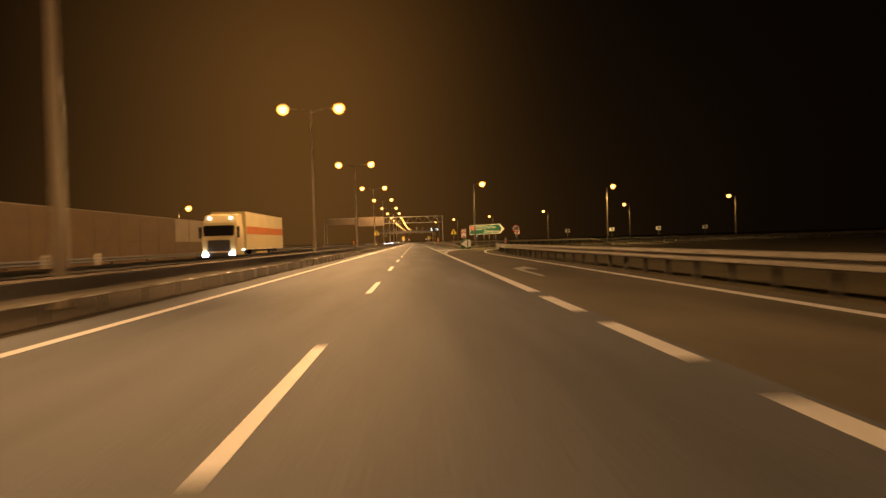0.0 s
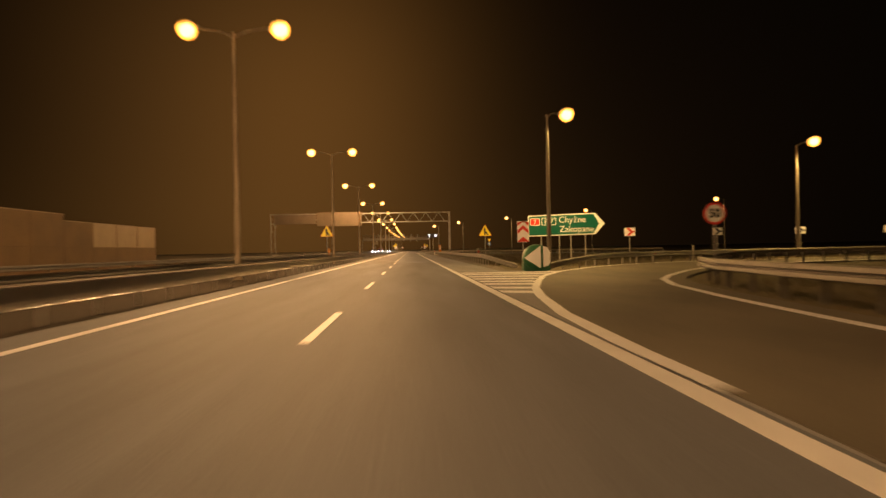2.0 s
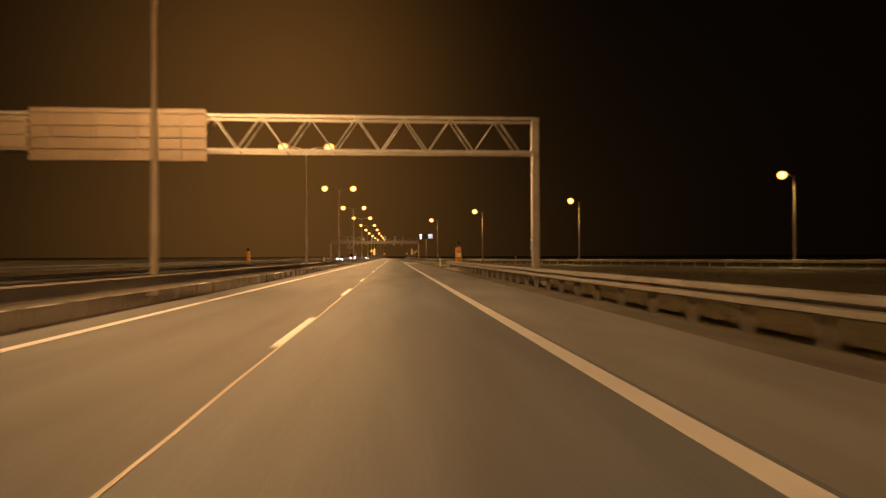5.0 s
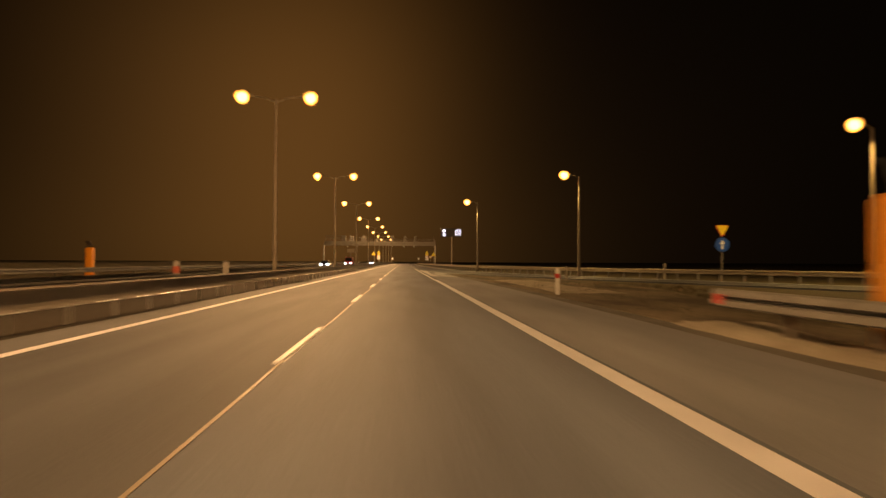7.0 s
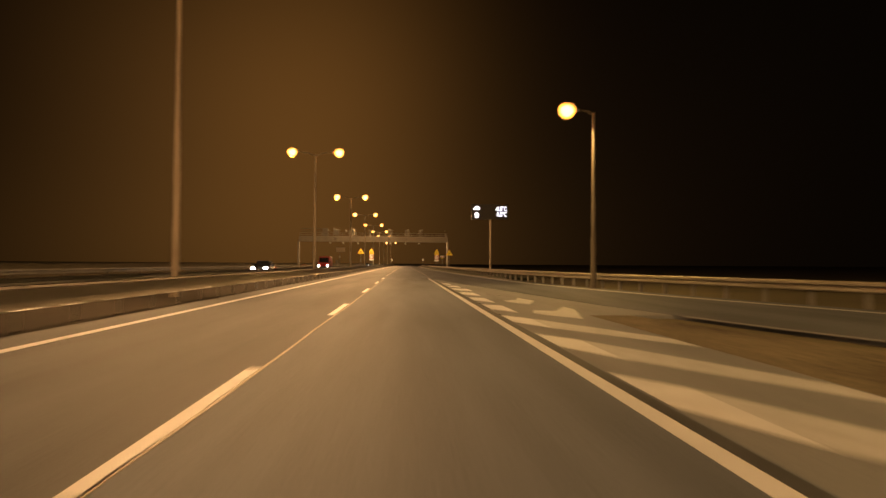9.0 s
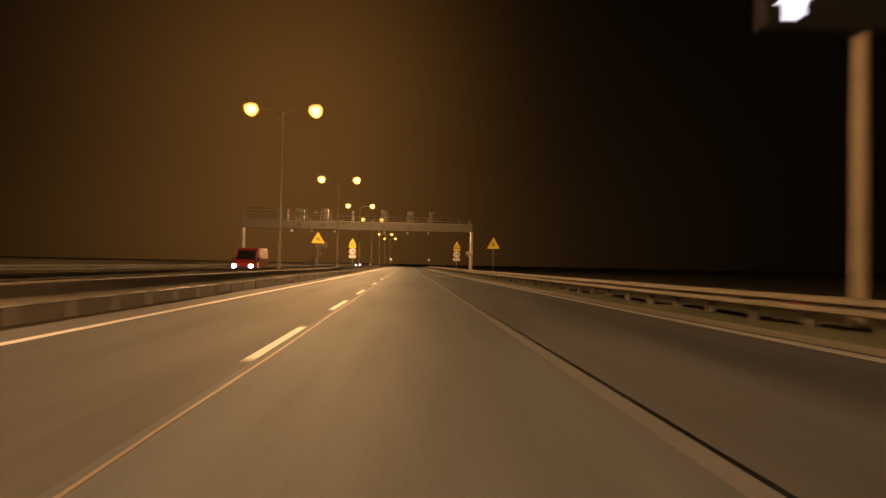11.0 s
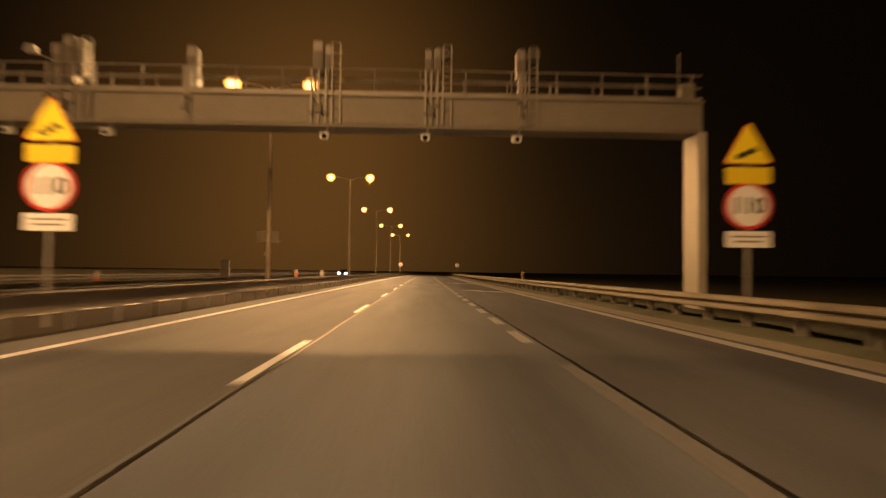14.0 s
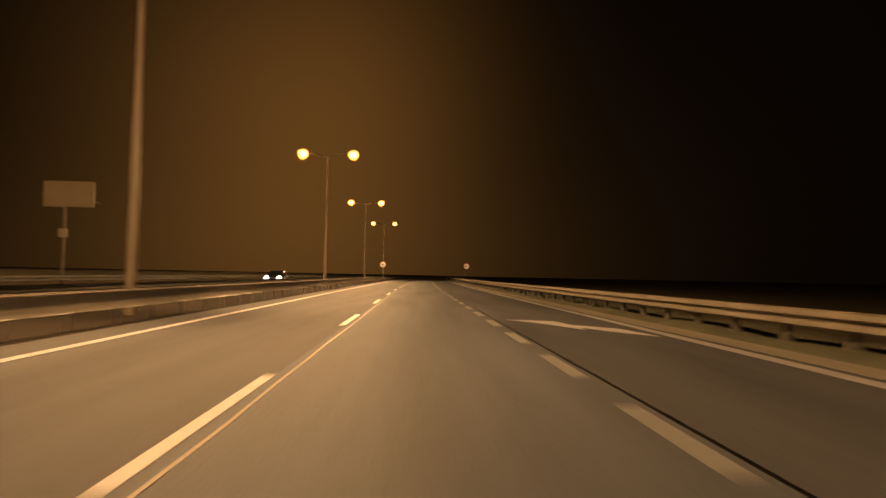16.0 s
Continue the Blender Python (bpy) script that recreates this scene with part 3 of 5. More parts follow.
def rail_drop(s, ramp):
    """How far a rail lies below its full height, s metres from an end that slopes into the ground."""
    return 0.66 * (1 - s / ramp) ** 1.4 if s < ramp else 0.0


def rail_beam(line, side, z0, profile=None, ramp=0.0):
    """A W-shaped steel beam along the line; its waves look to the given side (1: to the right of the way)."""
    bm = bmesh.new()
    rows = []
    s = 0.0
    for i, q in enumerate(line):
        s += (q - line[i - 1]).length if i else 0.0
        dz = rail_drop(s, ramp)
        w = (line[min(i + 1, len(line) - 1)] - line[max(i - 1, 0)]).normalized()
        nrm = Vector((w.y, -w.x)) * side
        outer = [(q + nrm * d, z) for d, z in profile or W_PROFILE]
        inner = [(q + nrm * (d - 0.006), z) for d, z in (profile or W_PROFILE)[::-1]]
        rows.append([bm.verts.new((p.x, p.y, z0 + z - dz)) for p, z in outer + inner])
    n = len(rows[0])
    for r, s in zip(rows, rows[1:]):
        for k in range(n):
            bm.faces.new((r[k], r[(k + 1) % n], s[(k + 1) % n], s[k]))
    bm.faces.new(rows[0][::-1])
    bm.faces.new(rows[-1])
    bmesh.ops.recalc_face_normals(bm, faces=bm.faces)
    return bm


bm = bmesh.new()
box(bm, -0.06, -0.052, -0.03, 0.03, -0.4, 0.70)
box(bm, -0.06, 0.06, -0.034, -0.028, -0.4, 0.70)
box(bm, -0.06, 0.06, 0.028, 0.034, -0.4, 0.70)
rail_post_mesh = mesh_of(bm, "post", GALV)
bm = boxed(0.06, 0.16, -0.05, 0.05, 0.46, 0.70, bevel=0.01)
spacer_mesh = mesh_of(bm, "spacer", GALV)
red_reflector = mesh_of(boxed(0, 0.012, -0.09, 0.09, -0.03, 0.03), "reflector", RED)


def splice_of(profile, mat, side):
    """A short lapped joint piece that hugs the beam's face, with its bolts."""
    bm = rail_beam([Vector((0, -0.16)), Vector((0, 0.0)), Vector((0, 0.16))], side, 0.44, [(d + 0.008, z) for d, z in profile])
    for y in (-0.1, 0.1):
        for z in (0.08, 0.26):
            tube(bm, (side * 0.115, y, 0.44 + z), (side * 0.14, y, 0.44 + z), 0.018, n=6)
    return mesh_of(bm, "splice", mat)


SPLICES = {}


def guard_rail(line, side, label, spacing=2.0, posts=(0, 1e9), spacers=True, reflectors=0, profile=None, mat=None, post_mesh=None, ramp=0.0):
    """A steel guard rail; posts stand behind the beam."""
    rail = tagged(new("guard_rail"), label, "guard rail", "motorway guard rails")
    o = line[0]
    rail.matrix_world = Matrix.Translation((o.x, o.y, 0))
    loc = [q - o for q in line]
    part("beam", rail_beam(loc, side, 0.44, profile, ramp), mat or GALV, rail)
    key = (side, (mat or GALV).name)
    if key not in SPLICES and not profile:
        SPLICES[key] = splice_of(W_PROFILE, mat or GALV, side)
    d, acc, count = 0.0, 0.0, 0
    for a, b in zip(loc, loc[1:]):
        seg = (b - a).length
        while acc <= d + seg:
            q = a + (b - a) * ((acc - d) / seg)
            w = (b - a).normalized()
            ang = math.degrees(math.atan2(w.y, w.x)) + (-90 if side > 0 else 90)
            if posts[0] <= q.y + o.y <= posts[1]:
                back = Vector((w.y, -w.x)) * side * -0.16
                p = part("post", post_mesh or rail_post_mesh, None, rail)
                p.matrix_local = pose(q.x + back.x, q.y + back.y, -rail_drop(acc, ramp), 0, 0, ang)
                if not profile and count % 2 == 0 and acc > ramp and -9 < q.x + o.x < 40:
                    part("splice", SPLICES[key], None, rail).matrix_local = pose(q.x + w.x, q.y + w.y, 0, 0, 0, math.degrees(math.atan2(w.y, w.x)) - 90)
                if spacers:
                    part("spacer", spacer_mesh, None, p)
                if reflectors and count % reflectors == 0:
                    front = Vector((w.y, -w.x)) * side * 0.03
                    part("reflector", red_reflector, None, rail, "small red reflector").matrix_local = pose(q.x + front.x, q.y + front.y, 0.605, 0, 0, ang)
                count += 1
            acc += spacing
        d += seg
    return rail


dirty_post_mesh = mesh_of(boxed(0.0, 0.06, -0.018, 0.018, -0.4, 0.52), "post", GALV_DULL)
bm = boxed(-0.06, 0.06, -0.034, 0.034, -0.4, 0.48)
low_post_mesh = mesh_of(bm, "post", POST_BROWN)
bm = boxed(-0.16, -0.06, -0.04, 0.04, -0.6, 0.66)
box(bm, -0.06, 0.04, -0.05, 0.05, 0.47, 0.66)
dark_post_mesh = mesh_of(bm, "post", POST_DARK)
bm = boxed(-0.14, 0.0, -0.055, 0.055, -0.6, 0.50)
box(bm, -0.06, 0.04, -0.05, 0.05, 0.47, 0.66)
pale_post_mesh = mesh_of(bm, "post", GALV_DULL)
near_rail = guard_rail(straight(-5.0, Y0, 900), 1, "dirty galvanised median guard rail, shaded face painted lighter, dull posts", 2.05, (-10, 560), False, profile=BOX_PROFILE, mat=RAIL_FACE, post_mesh=dirty_post_mesh)
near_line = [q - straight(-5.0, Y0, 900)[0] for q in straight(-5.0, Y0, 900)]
part("top_edge", rail_beam(near_line, 1, 0.44, [(-0.10, 0.338), (0.01, 0.336), (0.050, 0.30), (0.044, 0.29), (0.0, 0.325)]), RAIL_TOP, near_rail, "top edge in a darkened tone against the lamp light")
# pale strips paint the lamp glints along the rail's lower edge
lip_glint_mesh = mesh_of(boxed(-0.016, 0.016, 0, 1.15, -0.005, 0.005), "lower_lip", LIP_GLINT)
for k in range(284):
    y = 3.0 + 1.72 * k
    part("lower_lip", lip_glint_mesh, None, near_rail).matrix_world = pose(bend(-4.935, y), y, 0.375, 0, 38, 0)
guard_rail(straight(-8.6, Y0, 900), -1, "galvanised steel guard rail on the far side of the median", 4.0, (-20, 640), False, mat=GALV_DULL, post_mesh=low_post_mesh)
guard_rail(straight(-20.3, Y0, 900), 1, "galvanised steel guard rail beyond the opposite carriageway", 6.0, (-20, 600), False, mat=GALV_DIRTY)
guard_rail(offset_line(EXIT_R, 1.25)[40:], -1, "galvanised steel guard rail inside the exit curve", 2.0, (-10, 110), False, reflectors=9, post_mesh=dark_post_mesh)
guard_rail(offset_line(smooth_line([(7.9, 92.6), (10.2, 95.2), (13.1, 98.2), (17.4, 102.6), (22, 105.4), (28, 107.2), (36, 108.4), (45, 108.6), (56, 107.4), (72, 103.4), (100, 91.4), (140, 67.4)]), 0), 1,
           "weathered steel guard rail outside the exit curve, one end sloping down", 2.0, reflectors=4, mat=GALV_DULL, ramp=9.0)


def ramped_rail(x, y0, y1, y_flat, label):
    """A guard rail whose first end slopes down into the ground."""
    rail = guard_rail(straight(x, y_flat, y1, 3.0), -1, label, 2.0, reflectors=10, mat=GALV_DULL)
    n = 8
    bm = bmesh.new()
    rows = []
    for k in range(n + 1):
        t = k / n
        y = y0 + (y_flat - y0) * t
        drop = (1 - t) ** 1.6 * 0.62
        out = (1 - t) ** 2 * 1.1
        rows.append([bm.verts.new((out - d, y - y_flat, 0.45 - drop + z)) for d, z in W_PROFILE] + [bm.verts.new((out - d + 0.006, y - y_flat, 0.45 - drop + z)) for d, z in W_PROFILE[::-1]])
    m = len(rows[0])
    for r, s in zip(rows, rows[1:]):
        for k in range(m):
            bm.faces.new((r[k], r[(k + 1) % m], s[(k + 1) % m], s[k]))
    bm.faces.new(rows[0][::-1])
    bmesh.ops.recalc_face_normals(bm, faces=bm.faces)
    part("end_section", bm, GALV_DULL, rail, "beam end sloping into the ground")
    for k in range(1, 4):
        t = k / 4
        part("post", rail_post_mesh, None, rail).matrix_local = pose((1 - t) ** 2 * 1.1 + 0.16, (y0 - y_flat) * (1 - t), -0.62 * (1 - t) ** 1.6, 0, 0, 90)
    return rail


shoulder_rail = ramped_rail(7.35, 99.5, 205.5, 111.5, "galvanised steel guard rail beside the hard shoulder")
part("reflector", boxed(-0.125, -0.112, 205.1 - 111.5, 205.4 - 111.5, 0.50, 0.68), RED, shoulder_rail, "red reflector at the rail end")
guard_rail(offset_line(ENTRY_R, 1.36)[30:], -1, "galvanised steel guard rail along the slip road and acceleration lane", 2.0, spacers=False, reflectors=14, mat=RAIL_ZINC, post_mesh=pale_post_mesh)
guard_rail(straight(8.78, 459.5, 900), -1, "galvanised steel guard rail beside the acceleration lane", 2.0, (459, 640), False, reflectors=14, mat=RAIL_ZINC, post_mesh=pale_post_mesh)


# ---- street lamps ----
def bowl(bm, L, W, down, up, z):
    """A rounded glass bowl about z, long in x, deeper below than above."""
    n, rings = 18, 10
    grid = []
    for r in range(1, rings):
        a = -math.pi / 2 + r / rings * math.pi
        h = down if a < 0 else up
        grid.append([bm.verts.new((L / 2 * math.cos(a) * math.cos(k * 2 * math.pi / n), W / 2 * math.cos(a) * math.sin(k * 2 * math.pi / n), z + h * math.sin(a))) for k in range(n)])
    low, high = bm.verts.new((0, 0, z - down)), bm.verts.new((0, 0, z + up))
    for r, s in zip(grid, grid[1:]):
        for k in range(n):
            bm.faces.new((r[k], s[k], s[(k + 1) % n], r[(k + 1) % n]))
    for k in range(n):
        bm.faces.new((grid[0][k], low, grid[0][(k + 1) % n]))
        bm.faces.new((grid[-1][k], high, grid[-1][(k + 1) % n]))
    bmesh.ops.recalc_face_normals(bm, faces=bm.faces)
    return bm


# bowl and burner are oversized: the lamp's bloom is built into their shape
bm = bowl(bmesh.new(), 0.95, 0.86, 0.50, 0.34, 0.0)
bowl_mesh = mesh_of(bm, "glass_bowl", LAMP_GLASS, True)
burner_mesh = mesh_of(bowl(bmesh.new(), 0.68, 0.62, 0.36, 0.24, -0.03), "burner", LAMP_CORE, True)
bm = bmesh.new()
box(bm, -0.34, 0.22, -0.13, 0.13, 0.20, 0.33, bevel=0.04)
box(bm, -0.62, -0.30, -0.07, 0.07, 0.0, 0.10, bevel=0.02)
box(bm, -0.36, -0.26, -0.07, 0.07, 0.02, 0.28, bevel=0.02)
housing_mesh = mesh_of(bm, "housing", HOUSING)
spot_data = bpy.data.lights.new("sodium_lamp", "SPOT")
spot_data.energy, spot_data.color, spot_data.spot_size, spot_data.spot_blend, spot_data.shadow_soft_size = MEDIAN_WATTS, SODIUM, radians(146), 1.0, 0.16
strong_data = spot_data.copy()
strong_data.energy = MEDIAN_WATTS * 1.3
ramp_data = bpy.data.lights.new("sodium_lamp", "SPOT")
ramp_data.energy, ramp_data.color, ramp_data.spot_size, ramp_data.spot_blend, ramp_data.shadow_soft_size = RAMP_WATTS, (1.0, 0.58, 0.17), radians(160), 0.55, 0.14


entry_data = ramp_data.copy()
entry_data.energy = RAMP_WATTS * 0.62


def luminaire(lamp, x, z, toward):
    """A lamp head at the end of an arm; toward: 1 points to +x."""
    head = new("luminaire")
    head.parent = lamp
    head.matrix_local = pose(x, 0, z, 0, -8 * toward, 0 if toward > 0 else 180)
    part("housing", housing_mesh, None, head)
    part("glass_bowl", bowl_mesh, None, head, "glowing orange glass bowl, oversized to include the lamp's bloom")
    part("burner", burner_mesh, None, head, "bright sodium burner inside the bowl")


def pole_mesh(h, mat):
    bm = bmesh.new()
    tube(bm, (0, 0, 0.05), (0, 0, 0.35), 0.17, 0.17, 12)
    tube(bm, (0, 0, 0.35), (0, 0, 2.6), 0.145, 0.135, 12)
    tube(bm, (0, 0, 2.6), (0, 0, h), 0.125, 0.075, 12)
    box(bm, -0.16, 0.16, -0.16, 0.16, 0.0, 0.05)
    box(bm, -0.05, 0.05, -0.14, -0.11, 0.8, 1.25)
    return mesh_of(bm, "pole", mat)


H_MED, H_RAMP = 11.4, 9.25
twin = tagged(new("street_lamp"), "tall grey twin-arm street lamp with lit orange sodium heads", "street lamp", "median street lamps")
part("pole", pole_mesh(H_MED - 0.1, POLE), None, twin)
bm = bmesh.new()
for s in (-1, 1):
    tube(bm, (0, 0, H_MED - 0.3), (s * 0.7, 0, H_MED - 0.02), 0.05, 0.045, 8)
    tube(bm, (s * 0.7, 0, H_MED - 0.02), (s * 1.65, 0, H_MED + 0.1), 0.045, 0.04, 8)
part("arm", bm, POLE, twin)
luminaire(twin, 2.1, H_MED + 0.08, 1)
luminaire(twin, -2.1, H_MED + 0.08, -1)
twin.matrix_world = pose(-6.42, -23, 0)
MEDIAN_Y = [17.2, 52.3, 87.7, 124.8, 159.5, 197.8, 234.2, 269.8, 305.2, 344.4, 379.7, 415.2, 449.8, 486.0, 522.5, 559.0]
lamps_at = [(-23, -6.42)]
for y in MEDIAN_Y:
    x = bend(-6.42, y) + (0.0 if y < 440 else 0.3 if y < 480 else 0.45)
    copy_thing(twin, pose(x, y, -0.2 if y > 260 else 0.0))
    lamps_at.append((y, x))
for y, x in lamps_at:
    for s in (-1, 1):
        # each head throws its light up and down the road
        for w in (-1, 1):
            lo = new("sodium_lamp", strong_data if y > 370 else spot_data)
            lo.matrix_world = pose(x + s * 2.1, y + 0.1 * w, H_MED - 0.62, 52 * w, -34 * s, 0)

single = tagged(new("street_lamp"), "slim single-arm street lamp with a lit orange sodium head", "street lamp", "slip road street lamps")
part("pole", pole_mesh(H_RAMP - 0.1, POLE_DULL), None, single)
bm = bmesh.new()
tube(bm, (0, 0, H_RAMP - 0.25), (0.35, 0, H_RAMP - 0.02), 0.045, 0.04, 8)
tube(bm, (0.35, 0, H_RAMP - 0.02), (0.98, 0, H_RAMP + 0.02), 0.04, 0.036, 8)
part("arm", bm, POLE_DULL, single)
luminaire(single, 1.40, H_RAMP + 0.04, 1)
RAMP_LAMPS = [(9.75, 96.0, 20), (33.0, 108.8, -60), (72.4, 143.8, 180), (57.4, 170.0, 180), (41.8, 199.0, 190), (28.7, 229.5, 195), (17.6, 252.0, 185), (11.45, 279.4, 180)]
single.matrix_world = pose(RAMP_LAMPS[0][0], RAMP_LAMPS[0][1], 0, 0, 0, RAMP_LAMPS[0][2])
for i, (x, y, a) in enumerate(RAMP_LAMPS):
    if i:
        copy_thing(single, pose(x, y, 0, 0, 0, a))
    lo = new("sodium_lamp", entry_data if 110 < y < 300 else ramp_data)
    lo.matrix_world = pose(x + 1.40 * math.cos(radians(a)), y + 1.40 * math.sin(radians(a)), H_RAMP - 0.62)
copy_thing(single, pose(-33.2, 99, -2.2, 0, 0, 0))
lo = new("sodium_lamp", ramp_data)
lo.matrix_world = pose(-31.8, 99, H_RAMP - 2.8)


# ---- signs ----
def sign_post(parent, x, h, y=0.06, r=0.035, label=""):
    return part("post", tubed((x, y, -0.75), (x, y, h), r, n=10), GALV_DULL, parent, label)


def merge_sign(m, label):
    s = thing("warning_sign", m, label, "road sign", "merge warning signs")
    sign_post(s, 0, 3.0)
    a = part("rim", plated(triangle(1.08), -0.002, 0.03), RED, s)
    p = part("face", plated(triangle(1.03), -0.008, -0.002), YELLOW, s, "yellow face with a thin red rim")
    a.matrix_local = p.matrix_local = pose(0, 0, 2.54)
    bm = plate(bmesh.new(), [(-0.085, -0.24), (0.025, -0.24), (0.025, 0.14), (0.085, 0.14), (-0.03, 0.40), (-0.145, 0.14), (-0.085, 0.14)], -0.014, -0.008)
    plate(bm, [(0.15, -0.24), (0.28, -0.24), (0.025, 0.12), (0.025, -0.06)], -0.014, -0.008)
    part("symbol", bm, BLACK, p, "black merging-lanes symbol")
    return s


merge_sign(pose(-5.15, 109.6, 0.18), "yellow triangular merge warning sign on a post in the median")
merge_sign(pose(7.5, 109.5, 0), "yellow triangular merge warning sign behind the guard rail")


def frost_sign(m, label):
    s = thing("warning_sign", m, label, "road sign", "frost warning signs")
    sign_post(s, 0, 3.5)
    a = part("rim", plated(triangle(1.2), -0.002, 0.03), RED, s)
    p = part("face", plated(triangle(1.15), -0.008, -0.002), YELLOW, s, "yellow face with a thin red rim")
    a.matrix_local = p.matrix_local = pose(0, 0, 3.04)
    bm = bmesh.new()
    for k in range(3):
        t = radians(30 + 60 * k)
        c, q = math.cos(t), math.sin(t)
        plate(bm, [(-0.24 * c - 0.018 * q, -0.24 * q + 0.018 * c), (-0.24 * c + 0.018 * q, -0.24 * q - 0.018 * c), (0.24 * c + 0.018 * q, 0.24 * q - 0.018 * c), (0.24 * c - 0.018 * q, 0.24 * q + 0.018 * c)], -0.012 - 0.002 * k, -0.008 - 0.002 * k)
    part("symbol", bm, BLACK, p, "black snowflake symbol")
    return s


frost_sign(pose(-5.75, 357.5, 0.17), "yellow triangular frost warning sign on a post in the median")
frost_sign(pose(9.38, 357.4, 0), "yellow triangular frost warning sign behind the guard rail")


def limit_stack(m, label):
    """A warning triangle, a plate, a round speed limit and another plate on one post."""
    s = thing("sign_stack", m, label, "road sign", "speed limit sign stacks")
    sign_post(s, 0, 4.3, r=0.045)
    a = part("rim", plated(triangle(1.12), -0.002, 0.03), RED, s)
    p = part("triangle", plated(triangle(1.075), -0.008, -0.002), YELLOW, s, "yellow warning triangle")
    a.matrix_local = p.matrix_local = pose(0, 0, 4.02)
    bm = bmesh.new()
    for k in range(3):
        x, z = -0.17 + 0.15 * k, -0.16 + 0.07 * k
        plate(bm, [(x - 0.1, z - 0.05), (x + 0.09, z - 0.05), (x + 0.09, z + 0.01), (x + 0.05, z + 0.02), (x + 0.03, z + 0.07), (x - 0.06, z + 0.07), (x - 0.1, z + 0.02)], -0.012, -0.008)
    part("symbol", bm, BLACK, p, "black symbol of queuing cars")
    part("upper_plate", plated(rounded(-0.5, 0.5, 3.25, 3.62, 0.04), -0.004, 0.025), YELLOW_DULL, s, "blank yellow plate")
    part("ring", plated(disc(0.53, 36, 0, 2.76), -0.002, 0.03), RED, s)
    d = part("disc", plated(disc(0.455, 36, 0, 2.76), -0.008, -0.002), WHITE, s, "white disc inside a red ring")
    writing("110", 0.50, BLACK, "number", d, 0, -0.011, 2.75, bold=0.012)
    q = part("lower_plate", plated(rounded(-0.5, 0.5, 1.84, 2.2, 0.04), -0.004, 0.025), WHITE, s, "white plate with small dark writing")
    bm = bmesh.new()
    plate(bm, [(-0.38, 2.06), (0.38, 2.06), (0.38, 2.1), (-0.38, 2.1)], -0.008, -0.004)
    plate(bm, [(-0.3, 1.95), (0.3, 1.95), (0.3, 1.99), (-0.3, 1.99)], -0.008, -0.004)
    part("writing_bar", bm, GALV, q)
    return s


limit_stack(pose(-5.80, 393.8, 0.12), "speed limit 110 under a yellow queue warning, median post")
limit_stack(pose(9.08, 394.4, 0), "speed limit 110 under a yellow queue warning, behind the guard rail")

# direction sign at the exit
s = thing("direction_sign", pose(9.5, 101.4, 0), "green arrow-shaped direction sign with white lettering on four posts", "road sign")
for x in (0.9, 2.15, 2.95, 3.95):
    sign_post(s, x, 3.3, 0.08, 0.045)
part("border", plated([(0, 1.97), (4.62, 2.05), (5.3, 2.78), (4.62, 3.52), (0, 3.38)], -0.002, 0.04), WHITE, s, "white border")
p = part("face", plated([(0.06, 2.03), (4.50, 2.11), (4.90, 2.78), (4.50, 3.45), (0.06, 3.32)], -0.008, -0.002), GREEN, s, "dark green face")
part("route_plate", plated(rounded(0.14, 0.80, 2.70, 3.2, 0.05), -0.013, -0.008), WHITE, p)
part("route_field", plated(rounded(0.18, 0.76, 2.74, 3.16, 0.04), -0.016, -0.013), RED, p, "red route shield")
writing("7", 0.42, WHITE, "route_number", p, 0.47, -0.019, 2.94)
part("route_plate", plated(rounded(0.92, 1.92, 2.72, 3.22, 0.05), -0.013, -0.008), WHITE, p)
part("route_field", plated(rounded(0.96, 1.88, 2.76, 3.18, 0.04), -0.016, -0.013), GREEN, p, "green route shield")
writing("E77", 0.40, WHITE, "route_number", p, 1.42, -0.019, 2.96)
writing("Chyżne", 0.60, WHITE, "lettering", p, 2.1, -0.012, 3.06, align="LEFT")
writing("Zakopane", 0.60, WHITE, "lettering", p, 2.14, -0.012, 2.42, align="LEFT")

# red and white chevron board in the gore
s = thing("chevron_board", pose(8.10, 95.5, 0), "upright board with red and white chevrons pointing up", "road sign")
sign_post(s, 0, 2.7)
p = part("board", plated(rounded(-0.34, 0.34, 1.55, 2.78, 0.03), -0.002, 0.025), WHITE, s)
for k in range(3):
    z = 1.57 + 0.46 * k
    top = min(z + 0.52, 2.76)
    part("chevron", plated([(-0.33, z), (0, z + 0.3), (0.33, z), (0.33, min(z + 0.22, 2.76)), (0, top), (-0.33, min(z + 0.22, 2.76))] if k else [(-0.33, z), (0.33, z), (0.33, z + 0.02), (0, z + 0.3), (-0.33, z + 0.02)], -0.007, -0.002), RED, p)


def curve_board(m, film, label):
    s = thing("curve_board", m, label, "road sign", "curve marker boards")
    sign_post(s, 0, 2.4)
    p = part("board", plated(rounded(-0.39, 0.39, 1.90, 2.48, 0.03), -0.002, 0.025), WHITE, s)
    part("chevron", plated([(-0.24, 1.93), (-0.02, 1.93), (0.20, 2.14), (0.36, 2.14), (0.36, 2.24), (0.20, 2.24), (-0.02, 2.45), (-0.24, 2.45), (0.02, 2.19)], -0.007, -0.002), film, p)
    return s


curve_board(pose(16.94, 102.6, 0), RED, "small white board with red chevrons outside the curve")
for x, y, a in ((26.3, 108.8, -8), (34.2, 110.4, -15), (42.4, 111.0, -22), (50.3, 110.6, -28)):
    curve_board(pose(x, y, 0.05, 0, 0, a), NAVY, "small white board with dark chevrons outside the curve")

